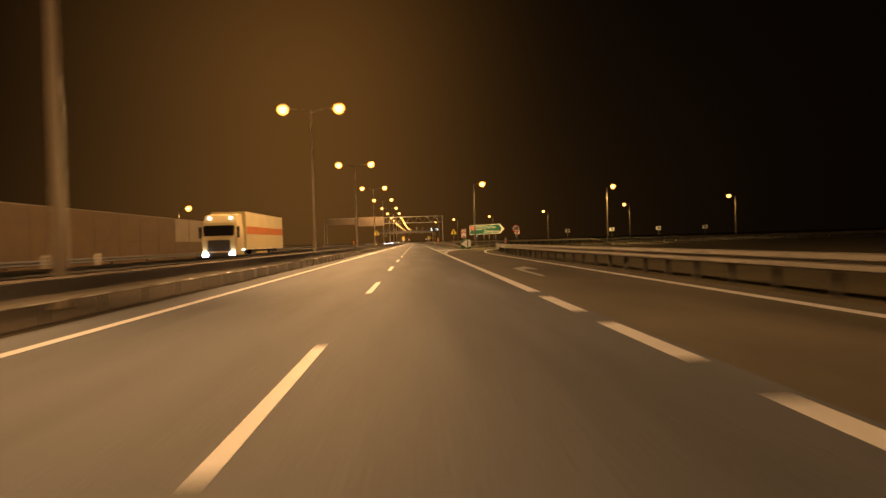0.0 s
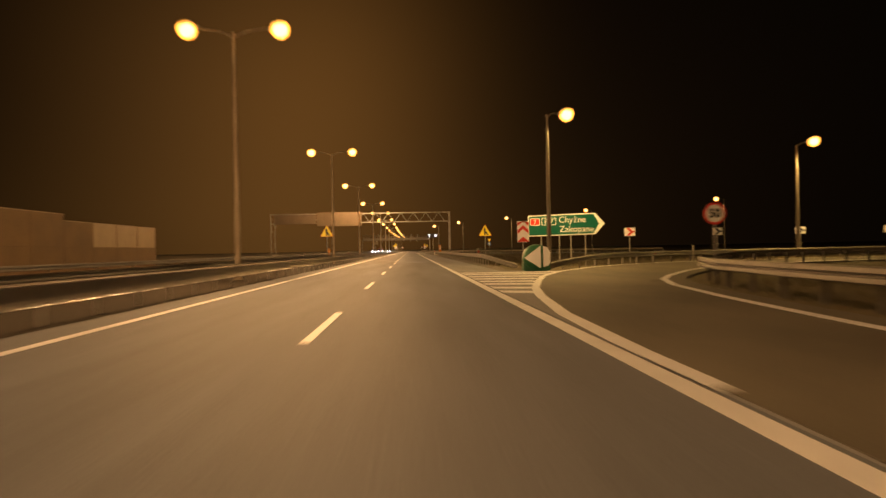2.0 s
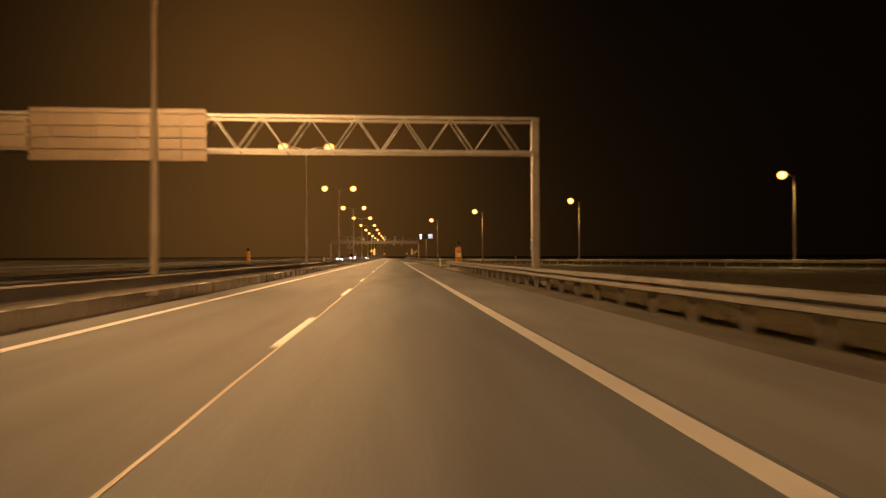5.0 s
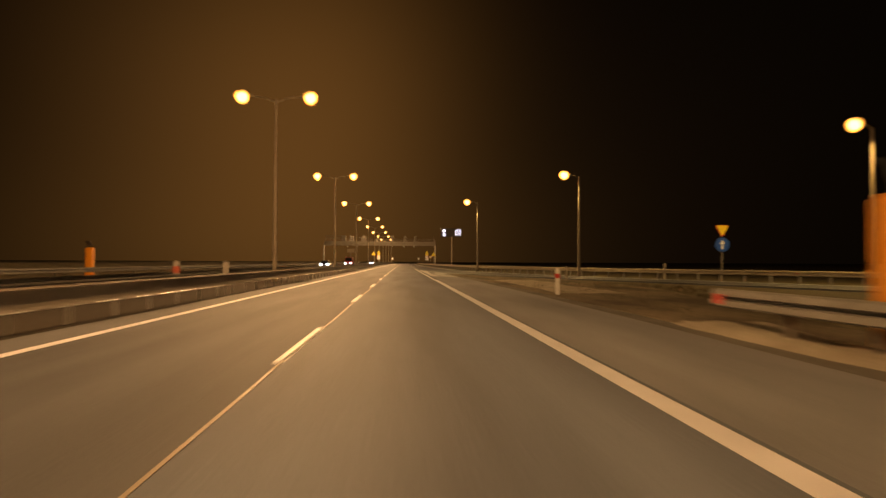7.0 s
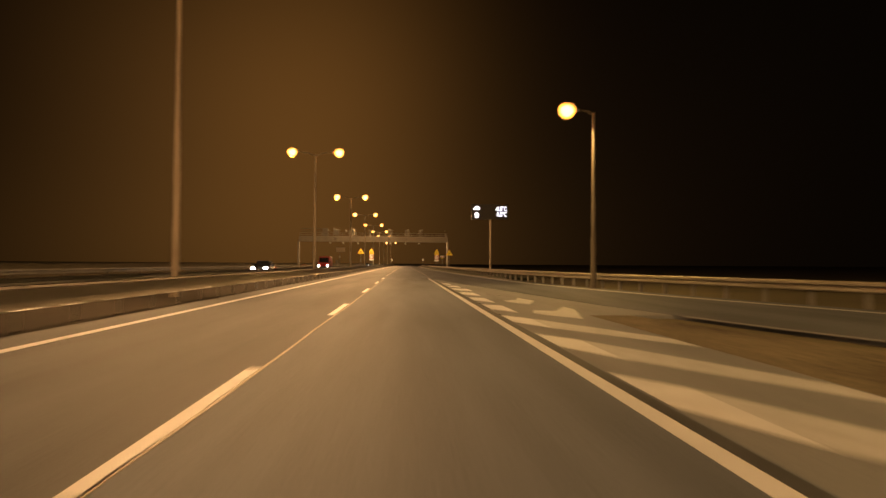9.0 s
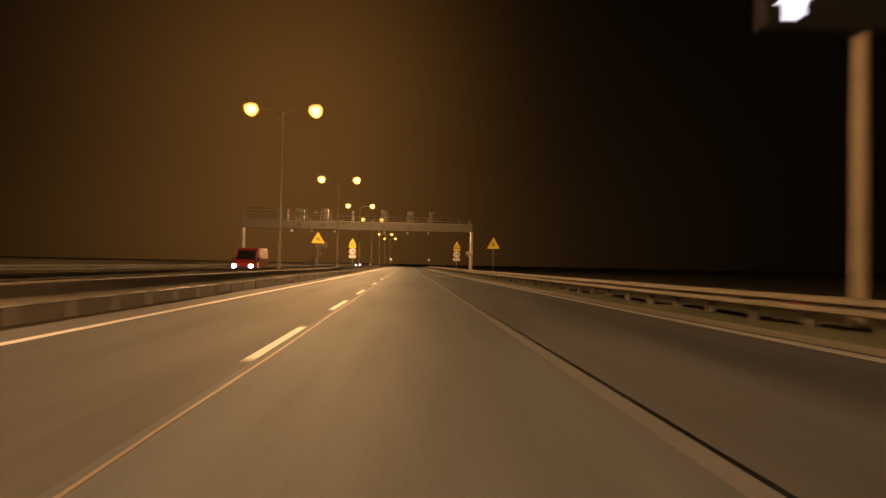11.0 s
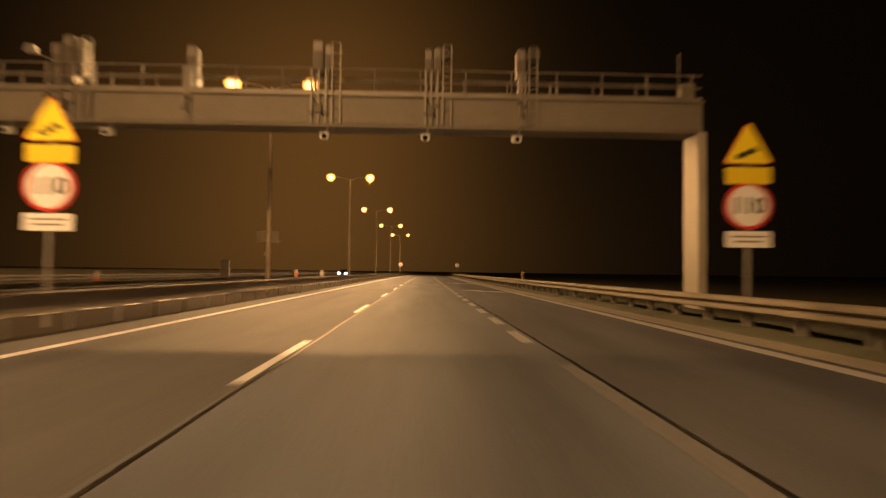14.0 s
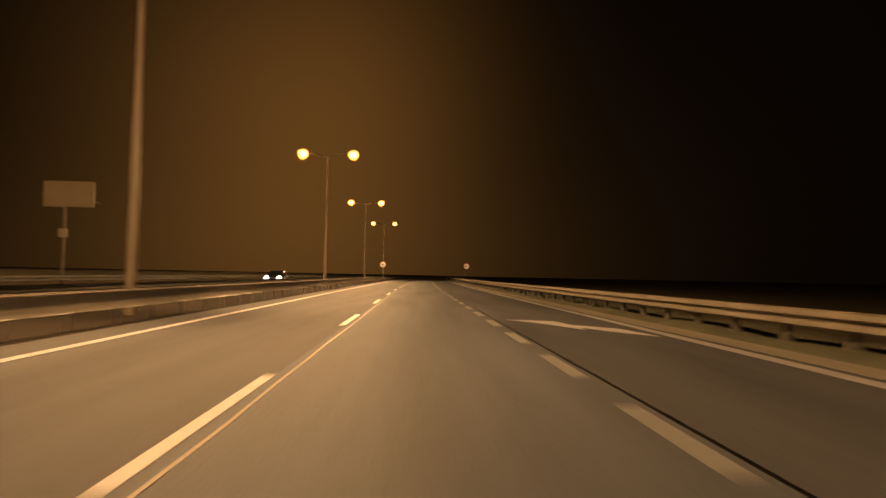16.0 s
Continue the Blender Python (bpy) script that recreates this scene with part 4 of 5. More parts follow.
# lit gore bollard
s = thing("gore_bollard", pose(8.05, 91.3, 0), "round green gore bollard with two white reflective arrow faces", "bollard")
bm = bmesh.new()
n = 28
rows = []
for k in range(9):
    t = k / 8
    rr = 0.66 + 0.05 * math.sin(t * math.pi)
    y = -0.25 + 0.9 * t
    rows.append([bm.verts.new((rr * math.cos(j * 2 * math.pi / n), y, 0.70 + (rr - 0.02) * math.sin(j * 2 * math.pi / n))) for j in range(n)])
for r, q in zip(rows, rows[1:]):
    for j in range(n):
        bm.faces.new((r[j], r[(j + 1) % n], q[(j + 1) % n], q[j]))
bm.faces.new(rows[0])
bm.faces.new(rows[-1][::-1])
bmesh.ops.recalc_face_normals(bm, faces=bm.faces)
part("body", bm, GREEN_BODY, s, "bulging green plastic body", True)
part("base", boxed(-0.70, 0.68, -0.22, 0.6, -0.05, 0.5, bevel=0.08), GREEN_BODY, s, "square green foot")
part("arrow_face", plated([(-0.70, 0.68), (0.10, 0.16), (0.16, 0.15), (0.16, 1.28), (0.10, 1.27)], -0.272, -0.252), WHITE, s, "white left-pointing face")
part("arrow_face", plated([(0.29, 0.2), (0.40, 0.2), (0.42, 0.27), (0.55, 0.26), (0.64, 0.42), (0.66, 0.98), (0.50, 1.22), (0.29, 1.28)], -0.272, -0.252), WHITE, s, "white rounded face")

# speed limit 50 on the slip road
s = thing("speed_sign", pose(13.72, 83.2, 0), "round white speed limit 50 sign with a red ring", "road sign")
sign_post(s, 0, 2.8)
part("ring", plated(disc(0.45, 32, 0, 2.45), -0.002, 0.03), RED, s)
p = part("disc", plated(disc(0.36, 32, 0, 2.45), -0.008, -0.002), WHITE, s, "white disc")
writing("50", 0.48, BLACK, "number", p, 0, -0.011, 2.44, bold=0.022)

# give way and direction signs on the slip road
s = thing("sign_stack", pose(23.6, 237.2, 0), "yellow give way triangle above a round blue sign", "road sign")
sign_post(s, 0, 3.9)
a = part("triangle", plated(triangle(1.0, down=True), -0.004, 0.026), RED, s, "red rim")
b = part("triangle_face", plated(triangle(0.90, down=True), -0.01, -0.004), YELLOW, s, "yellow face")
a.matrix_local = b.matrix_local = pose(0, 0, 3.6)
p = part("disc", plated(disc(0.5, 32, 0, 2.52), -0.004, 0.026), BLUE, s, "blue disc")
part("arrow", plated([(-0.06, 2.2), (0.06, 2.2), (0.06, 2.58), (0.18, 2.58), (0, 2.86), (-0.18, 2.58), (-0.06, 2.58)], -0.01, -0.004), WHITE, p)

# motorway number plates
s = thing("route_sign", pose(9.6, 381.0, 0), "small red route plate painted pink as headlit, yellow plate below", "road sign")
sign_post(s, 0, 2.85)
p = part("plate", plated(rounded(-0.42, 0.42, 2.58, 2.9, 0.04), -0.002, 0.025), WHITE, s)
part("field", plated(rounded(-0.38, 0.38, 2.62, 2.86, 0.03), -0.006, -0.002), LILAC, p)
writing("A4", 0.27, WHITE, "number", p, 0, -0.009, 2.735)
q = part("lower_plate", plated(rounded(-0.22, 0.22, 2.29, 2.55, 0.03), -0.002, 0.025), YELLOW_DULL, s)
part("writing_bar", plated([(-0.15, 2.39), (0.15, 2.39), (0.15, 2.45), (-0.15, 2.45)], -0.006, -0.002), BLACK, q)

# round signs at the far end
for x, y in ((9.4, 541.0), (-4.7, 541.0)):
    s = thing("speed_sign", pose(bend(x, y), y, 0), "far round white sign with a thin dark ring", "road sign", "far round signs")
    sign_post(s, 0, 3.2)
    part("ring", plated(disc(0.5, 28, 0, 2.9), -0.002, 0.03), RED, s)
    p = part("disc", plated(disc(0.46, 28, 0, 2.9), -0.008, -0.002), WHITE, s)
    part("writing_bar", plated([(-0.2, 2.82), (0.2, 2.82), (0.2, 2.98), (-0.2, 2.98)], -0.012, -0.008), BLACK, p)

# weather display
s = thing("weather_display", pose(10.2, 313.5, 0), "black roadside display with lit white temperatures on one mast", "display")
part("mast", tubed((0.45, 0.2, -0.7), (0.45, 0.2, 6.2), 0.12, 0.10, n=12), POLE, s)
p = part("cabinet", boxed(-1.6, 2.3, 0.0, 0.28, 5.9, 7.5, bevel=0.03), BLACK, s, "flat black cabinet")
bm = boxed(-1.56, 2.26, -0.012, 0.0, 5.94, 7.46)
part("screen", bm, BLACK, s, "dark screen")
writing("-0.8°C", 0.66, DIODE, "digits", s, 2.15, -0.02, 7.0, align="RIGHT", bold=0.012, squeeze=0.70)
writing("0.0°C", 0.66, DIODE, "digits", s, 2.15, -0.02, 6.42, align="RIGHT", bold=0.012, squeeze=0.70)
bm = plate(bmesh.new(), [(-1.35, 6.9), (-0.75, 6.9), (-0.68, 7.05), (-0.8, 7.18), (-0.95, 7.3), (-1.15, 7.28), (-1.25, 7.12), (-1.4, 7.05)], -0.02, -0.012)
part("cloud_symbol", bm, DIODE, s)
bm = plate(bmesh.new(), [(-1.2, 6.08), (-0.85, 6.08), (-0.85, 6.38), (-0.7, 6.38), (-1.02, 6.66), (-1.36, 6.38), (-1.2, 6.38)], -0.02, -0.012)
part("road_symbol", bm, DIODE, s)


# ---- gantries ----
g = thing("sign_gantry", pose(0, 166.5, 0), "grey lattice sign gantry across both carriageways, seen sign from behind", "gantry")
XL, XR, ZT, ZB = -21.6, 8.15, 7.5, 5.98


def lattice_post(x, name):
    bm = bmesh.new()
    for sx in (-0.35, 0.35):
        box(bm, x + sx - 0.06, x + sx + 0.06, -0.06, 0.06, 0, ZT + 0.1)
    p = part(name, bm, GALV, g)
    for k in range(7):
        z = 0.4 + 0.95 * k
        s = 1 if k % 2 else -1
        part("brace", tubed((x - 0.33 * s, 0, z), (x + 0.33 * s, 0, z + 0.95), 0.03, n=6), GALV, p)
    bm = bmesh.new()
    box(bm, x - 0.55, x + 0.55, -0.3, 0.3, -0.3, 0.12, bevel=0.02)
    part("footing", bm, CONCRETE, p)


lattice_post(XL + 0.35, "post")
bm = boxed(XR - 0.16, XR + 0.16, -0.16, 0.16, 0, ZT + 0.1, bevel=0.02)
p = part("post", bm, GALV, g)
part("footing", boxed(XR - 0.4, XR + 0.4, -0.4, 0.4, -0.3, 0.1, bevel=0.02), CONCRETE, p)
for y in (-0.45, 0.45):
    for z in (ZB, ZT):
        part("chord", boxed(XL, XR, y - 0.06, y + 0.06, z - 0.06, z + 0.06), GALV, g)
k, x = 0, XL + 0.6
while x < XR - 0.9:
    for y in (-0.45, 0.45):
        a, b = ((x, y, ZB), (x + 1.05, y, ZT)) if k % 2 else ((x, y, ZT), (x + 1.05, y, ZB))
        part("diagonal", tubed(a, b, 0.035, n=6), GALV, g)
    if k % 2:
        part("cross_bar", tubed((x, -0.45, ZB), (x, 0.45, ZB), 0.03, n=6), GALV, g)
    x += 1.05
    k += 1
panel = part("sign_panel", boxed(-13.9, -6.5, -0.62, -0.56, 5.42, 7.72, bevel=0.01), BACK_ALU, g, "bare aluminium back of a large sign")
for z in (5.5, 6.0, 6.5, 7.0, 7.55):
    part("stiffener", boxed(-13.9, -6.5, -0.68, -0.62, z - 0.04, z + 0.04), BACK_ALU, panel)
for x in (-13.0, -11.2, -9.4, -7.6):
    part("bracket", boxed(x - 0.04, x + 0.04, -0.70, -0.62, 5.6, 7.6), BACK_ALU, panel)
panel = part("sign_panel", boxed(-20.8, -14.0, -0.60, -0.54, 5.9, 7.35, bevel=0.01), BACK_BROWN, g, "brown back of a second sign")
for z in (6.05, 6.6, 7.15):
    part("stiffener", boxed(-20.8, -14.0, -0.65, -0.60, z - 0.04, z + 0.04), BACK_BROWN, panel)

g = thing("toll_gantry", pose(0, 404.5, 0.2), "grey box-beam toll gantry with railing, cabinets and camera arms", "gantry")
XL, XR = -23.5, 12.15
part("beam", boxed(XL - 0.25, XR + 0.1, -0.55, 0.55, 6.35, 7.4, bevel=0.04), BEAM_PAINT, g)
part("lower_lip", boxed(XL - 0.25, XR + 0.1, -0.62, 0.62, 6.28, 6.36), BEAM_PAINT, g)
part("upper_lip", boxed(XL - 0.25, XR + 0.1, -0.66, 0.66, 7.4, 7.46), BEAM_PAINT, g)
for x0, x1 in ((-23.2, -18.4), (-16.8, -15.7), (-13.4, -11.9), (-9.7, -6.2), (-6.1, -2.4), (-1.0, 0.55), (0.65, 1.6), (3.2, 5.1), (6.25, 12.0)):
    part("cover_panel", boxed(x0, x1, -0.585, -0.56, 6.42, 7.34, bevel=0.008), BEAM_PAINT, g)
for x in (XL - 0.35, XR + 0.015):
    # right post gets a paler colour in place of the lamp light on it
    p = part("post", boxed(x - 0.155, x + 0.155, -0.7, 0.7, -0.95, 6.3, bevel=0.02), POST_LIT_TONE if x > 0 else BEAM_PAINT, g)
    part("post_flange", boxed(x - 0.26, x + 0.26, -0.85, 0.85, -0.7 if x > 0 else -0.25, -0.64 if x > 0 else -0.19, bevel=0.01), POST_LIT_TONE, p)
    part("footing", boxed(x - 0.6, x + 0.6, -1.0, 1.0, -1.2, -0.7 if x > 0 else -0.25, bevel=0.03), CONCRETE, p)
x = XL
while x < XR + 0.05:
    for y in (-0.62, 0.62):
        part("railing_post", tubed((x, y, 7.44), (x, y, 8.45), 0.03, n=6), GALV, g)
    x += 1.68
for y in (-0.62, 0.62):
    for z in (7.95, 8.42):
        part("railing_bar", tubed((XL, y, z), (XR, y, z), 0.03, n=6), GALV, g)
    part("kickboard", boxed(XL, XR, y - 0.01, y + 0.01, 7.46, 7.6), GALV, g)
part("antenna", tubed((11.55, 0, 7.4), (11.55, 0, 9.45), 0.025, n=6), GALV, g)
part("end_cabinet", boxed(11.5, 12.0, -0.45, 0.1, 7.5, 8.2, bevel=0.03), BEAM_PAINT, g)


def camera_unit(x, wide, ladder, cam_x):
    """Slim equipment boxes on a ladder frame that hangs over the beam, with a camera below."""
    rnd = random.Random(int(x * 10))
    u = part("equipment_frame", boxed(x - 0.05, x + wide + 0.05, -0.70, -0.64, 7.42, 7.50), GALV, g, "zinc frame of the camera unit")
    x0 = x
    while x0 < x + wide - 0.1:
        w = min(rnd.uniform(0.26, 0.40), x + wide - x0)
        low, top = rnd.uniform(7.6, 8.3), rnd.uniform(9.2, 9.6)
        b = part("equipment_box", boxed(x0, x0 + w, -0.40, rnd.uniform(0.0, 0.4), low, top, bevel=0.05), CABINET, u, "slim grey equipment box")
        part("box_lid", boxed(x0 + 0.03, x0 + w - 0.03, -0.43, -0.40, top - 0.42, top - 0.10, bevel=0.01), GALV, b)
        part("box_foot", boxed(x0 + 0.05, x0 + 0.13, -0.3, -0.1, 7.46, low + 0.02), GALV, b)
        x0 += w + 0.06
    for k in range(ladder):
        x1 = x + wide + 0.08 + 0.42 * k
        top = 9.30 - 0.25 * k
        for xx in (x1, x1 + 0.30):
            part("frame_bar", boxed(xx - 0.03, xx + 0.03, -0.74, -0.68, 6.40, top), GALV, u)
        for r in range(int((top - 6.5) / 0.40) + 1):
            part("frame_rung", tubed((x1, -0.71, 6.55 + 0.40 * r), (x1 + 0.30, -0.71, 6.55 + 0.40 * r), 0.022, n=6), GALV, u)
    for xx in (x + 0.04, x + wide * 0.42, x + wide * 0.8):
        br = part("hanger_bar", boxed(xx - 0.035, xx + 0.035, -0.75, -0.67, 6.38, 8.35), GALV, g, "zinc bar that hangs over the beam")
        zc = rnd.uniform(6.5, 7.2)
        part("clamp", boxed(xx - 0.07, xx + 0.07, -0.80, -0.66, zc, zc + 0.16, bevel=0.02), CABINET, br)
    part("cable_loop", tubed((x + 0.1, -0.78, 7.3), (x + wide * 0.7, -0.80, 6.62), 0.03, n=6), DARK_STEEL, u)
    part("junction_box", boxed(x + wide * 0.2, x + wide * 0.62, -0.84, -0.66, 6.72, 7.08, bevel=0.03), CABINET, u)
    c = part("hanging_camera", boxed(-0.17, 0.17, -0.26, 0.2, -0.13, 0.13, bevel=0.04), POST_WHITE, g, "pale camera below the beam")
    c.matrix_local = pose(cam_x, -0.6, 5.93, 12, 0, 0)
    part("lens", tubed((0, -0.265, 0), (0, -0.30, 0), 0.09, n=12), TINTED, c)
    part("hood", boxed(-0.19, 0.19, -0.34, 0.12, 0.135, 0.155), POST_WHITE, c)
    part("hanger", tubed((0.05, 0, 0.15), (0.16, 0.05, 0.42), 0.03, n=6), GALV, c)


for x, wide, ladder, cam_x in ((-15.55, 1.25, 1, -16.2), (-11.8, 1.25, 1, -13.1), (-6.9, 0.35, 0, -9.55), (-2.3, 0.7, 1, -1.75), (1.85, 0.6, 1, 1.9), (5.3, 0.32, 1, 5.26)):
    camera_unit(x, wide, ladder, cam_x)
for x, z in ((2.35, 9.0), (5.75, 9.05)):
    part("side_camera", boxed(x, x + 0.42, -0.35, 0.2, z, z + 0.38, bevel=0.06), CABINET, g, "rounded pale camera housing")
u = part("cabinet", boxed(-18.2, -16.9, -0.35, 0.45, 7.5, 9.5, bevel=0.05), CABINET, g, "tall pale equipment cabinet")
for z in (8.75, 9.35):
    part("frame_bar", boxed(-23.4, -18.2, -0.1, 0.05, z, z + 0.14, bevel=0.02), CABINET, u)
for x, z in ((-16.6, 8.9), (-12.3, 8.8)):
    part("arm", tubed((x, -0.5, z), (x + 0.85, -0.55, z - 0.35), 0.035, n=6), GALV, g)
    part("floodlight", boxed(x - 0.35, x + 0.05, -0.7, -0.35, z - 0.05, z + 0.28, bevel=0.06), HOUSING, g)


# ---- roadside furniture ----
def sos_column(m, label):
    s = thing("emergency_phone", m, label, "emergency phone", "orange emergency columns")
    p = part("body", boxed(-0.26, 0.26, -0.25, 0.25, 0.0, 2.2, bevel=0.07), ORANGE, s, "orange plastic shell")
    part("band", boxed(-0.2, 0.2, -0.262, -0.25, 1.86, 2.02), WHITE, p, "white writing field")
    part("writing_bar", boxed(-0.15, 0.15, -0.266, -0.262, 1.91, 1.97), BLACK, p)
    part("panel", boxed(-0.2, 0.24, -0.262, -0.25, 1.22, 1.6, bevel=0.01), WHITE, p, "white phone panel")
    bm = bmesh.new()
    tube(bm, (0, 0.05, 2.2), (0, 0.05, 2.42), 0.03, n=8)
    part("stub", bm, DARK_STEEL, s)
    q = part("solar_panel", boxed(-0.16, 0.16, -0.24, 0.24, -0.015, 0.015), DARK_STEEL, s, "tilted solar panel")
    q.matrix_local = pose(0.04, 0.05, 2.5, 55, 12, 0)
    part("plinth", boxed(-0.4, 0.4, -0.34, 0.34, -0.2, 0.06), CONCRETE, s)
    return s


sos_column(pose(8.15, 202.0, 0.0, 0, 0, 6), "orange emergency phone column with solar panel by the verge")
sos_column(pose(-21.6, 243.0, 0.0, 0, 0, 180), "orange emergency phone column beyond the opposite carriageway")


def delineator(x, y, z=0.0, red=True, big=1.0, low=0.62, foot=-0.6, headlit=False):
    s = thing("delineator_post", pose(x, y, z), "white plastic delineator post with red band, bright as in headlights" if headlit else "white plastic delineator post, red band, tones dimmed for low light" if red else "white plastic delineator post, tone dimmed for low light", "delineator", "delineator posts")
    bm = bmesh.new()
    pr = [(-0.06 * big, -0.03), (0.06 * big, -0.03), (0.05 * big, 0.035), (0, 0.06), (-0.05 * big, 0.035)]
    lo_v = [bm.verts.new((a, b, foot)) for a, b in pr]
    hi_v = [bm.verts.new((a, b, 0.95 + (b + 0.03) * 0.8)) for a, b in pr]
    for k in range(5):
        bm.faces.new((lo_v[k], lo_v[(k + 1) % 5], hi_v[(k + 1) % 5], hi_v[k]))
    bm.faces.new(hi_v)
    bm.faces.new(lo_v[::-1])
    p = part("body", bm, POST_WHITE if headlit else POST_DIM, s)
    if red:
        part("band", boxed(-0.062 * big, 0.062 * big, -0.037, -0.03, low, 0.80), RED if headlit else RED_DIM, p, "red band")
    if foot > 0:
        part("stem", tubed((0, 0.0, -0.5), (0, 0.0, foot + 0.02), 0.018, n=8), GALV_DULL, s, "thin steel stem")
    return s


for x, y, z, red in ((13.6, 241.0, 0, False), (22.5, 104.9, 0.15, False)):
    delineator(x, y, z, red)
for x, y, z, red in ((8.98, 426.5, 0.28, True), (7.72, 117.0, 0.25, True), (10.3, 68.4, 0.3, True)):
    delineator(x, y, z, red, 1.6, 0.58, 0.5)
for x, y, red in ((-6.75, 424.6, True), (-5.0, 424.5, False), (-7.0, 218.5, True), (-5.15, 218.4, False)):
    delineator(x, y, 0.24, red, 1.9, 0.55, 0.5)
# brighter white and red here stand in for headlights on this post
delineator(7.55, 218.9, 0, True, 1.4, headlit=True)
delineator(21.9, 243.0, 0.25, False, 1.6)
for x, y in ((-8.85, 21.0), (-8.85, 23.9), (-8.85, 74.0), (-8.85, 121.2), (-8.85, 137.0), (-8.85, 166.0), (-8.85, 300.0), (-8.85, 349.0), (-8.85, 402.0)):
    delineator(bend(x, y), y, 0.12, int(y) % 2 == 0)

# loose pale spoil on the verge by the rail's end
def spoil(x0, x1, y0, y1, high, seed, label):
    """A low uneven heap with a ragged edge."""
    bm = bmesh.new()
    nx, ny = 14, max(12, int((y1 - y0) * 2))
    rows = []
    for i in range(ny + 1):
        v = i / ny
        row = []
        for j in range(nx + 1):
            u = j / nx
            x, y = x0 + (x1 - x0) * u, y0 + (y1 - y0) * v
            edge = min(1.0, 5 * min(u, 1 - u), 5 * min(v, 1 - v))
            lump = noise.noise(Vector((x * 1.1, y * 0.45, seed))) + 0.6 * noise.noise(Vector((x * 3.1, y * 1.7, seed + 4)))
            row.append(bm.verts.new((x, y, -0.12 + edge * (0.11 + high * (0.5 + lump)))))
        rows.append(row)
    for r, q in zip(rows, rows[1:]):
        for j in range(nx):
            bm.faces.new((r[j], r[j + 1], q[j + 1], q[j]))
    tagged(part("verge", bm, GRAVEL, smooth=True), label, "verge", kind="structure")


spoil(6.9, 8.6, 192.0, 209.0, 0.16, 2.0, "uneven pale gravel spoil behind the guard rail posts")
spoil(7.4, 11.2, 216.0, 243.0, 0.07, 7.0, "thin spread of pale gravel on the trodden verge")

# noise wall beyond the opposite carriageway
wall = tagged(new("noise_wall"), "brown panelled noise wall with pale upper boards beyond the carriageway", "noise wall")
wall.matrix_world = pose(-22.6, 0, 0)
y = -20.0
while y < 122:
    h = 4.15 if y < 103 else 3.7
    light = 66 < y < 80 or 105 < y < 124
    part("wall_post", boxed(-0.07, 0.07, y - 0.08, y + 0.08, -0.3, h + 0.03, bevel=0.01), WALL_PANEL, wall)
    if y < 118:
        part("wall_panel", boxed(-0.06, 0.06, y + 0.085, y + 3.915, -0.1, 1.9, bevel=0.006), WALL_PANEL, wall)
        part("wall_panel", boxed(-0.06, 0.06, y + 0.085, y + 3.915, 1.905, h, bevel=0.006), WALL_LIGHT if light else WALL_PANEL, wall)
        part("coping", boxed(-0.09, 0.09, y + 0.085, y + 3.915, h, h + 0.06, bevel=0.01), WALL_LIGHT, wall)
    y += 4.0

# camera mast on the far side
s = thing("camera_mast", pose(bend(-20.9, 474.0), 474.0, 0), "grey mast with a pale display back and small cabinet", "mast")
part("mast", tubed((0, 0, -0.2), (0, 0, 5.4), 0.11, 0.09, n=10), POLE_DULL, s)
p = part("box_sign", boxed(-1.35, 1.85, -0.1, 0.06, 5.15, 6.8, bevel=0.04), MAST_PLATE, s, "pale back of a display")
part("rib", boxed(-1.35, 1.85, -0.16, -0.1, 5.9, 6.0), MAST_PLATE, p)
part("lamp_arm", tubed((1.85, 0, 5.5), (2.2, 0, 5.4), 0.03, n=6), GALV, p)
part("cabinet", boxed(-0.2, 0.3, -0.3, -0.1, 3.2, 3.75, bevel=0.02), POST_DIM, s, "small pale cabinet")

s = thing("roadside_cabinet", pose(-19.3, 450.0, -0.05), "tall dull grey equipment cabinet beside the opposite carriageway", "cabinet")
part("plinth", boxed(-0.48, 0.48, -0.3, 0.3, -0.4, 0.18, bevel=0.02), CONCRETE, s)
p = part("body", boxed(-0.44, 0.44, -0.26, 0.26, 0.18, 2.2, bevel=0.03), CABINET, s)
part("roof", boxed(-0.48, 0.48, -0.31, 0.31, 2.2, 2.27, bevel=0.02), CABINET, s)
for x0, x1 in ((-0.40, -0.01), (0.01, 0.40)):
    d = part("door", boxed(x0, x1, -0.275, -0.26, 0.26, 2.12, bevel=0.006), CABINET, p)
    part("handle", boxed(x0 + (0.32 if x0 < 0 else 0.04), x0 + (0.35 if x0 < 0 else 0.07), -0.295, -0.275, 1.1, 1.3), DARK_STEEL, d)


# ---- vehicles on the opposite carriageway ----
def wheel(parent, x, y, r, w):
    t = part("wheel", tubed((x - w / 2, y, r), (x + w / 2, y, r), r, n=20), TYRE, parent)
    part("rim", tubed((x + w / 2 - 0.01, y, r), (x + w / 2 + 0.012, y, r), r * 0.62, n=16), RIM, t)
    part("rim", tubed((x - w / 2 - 0.012, y, r), (x - w / 2 + 0.01, y, r), r * 0.62, n=16), RIM, t)


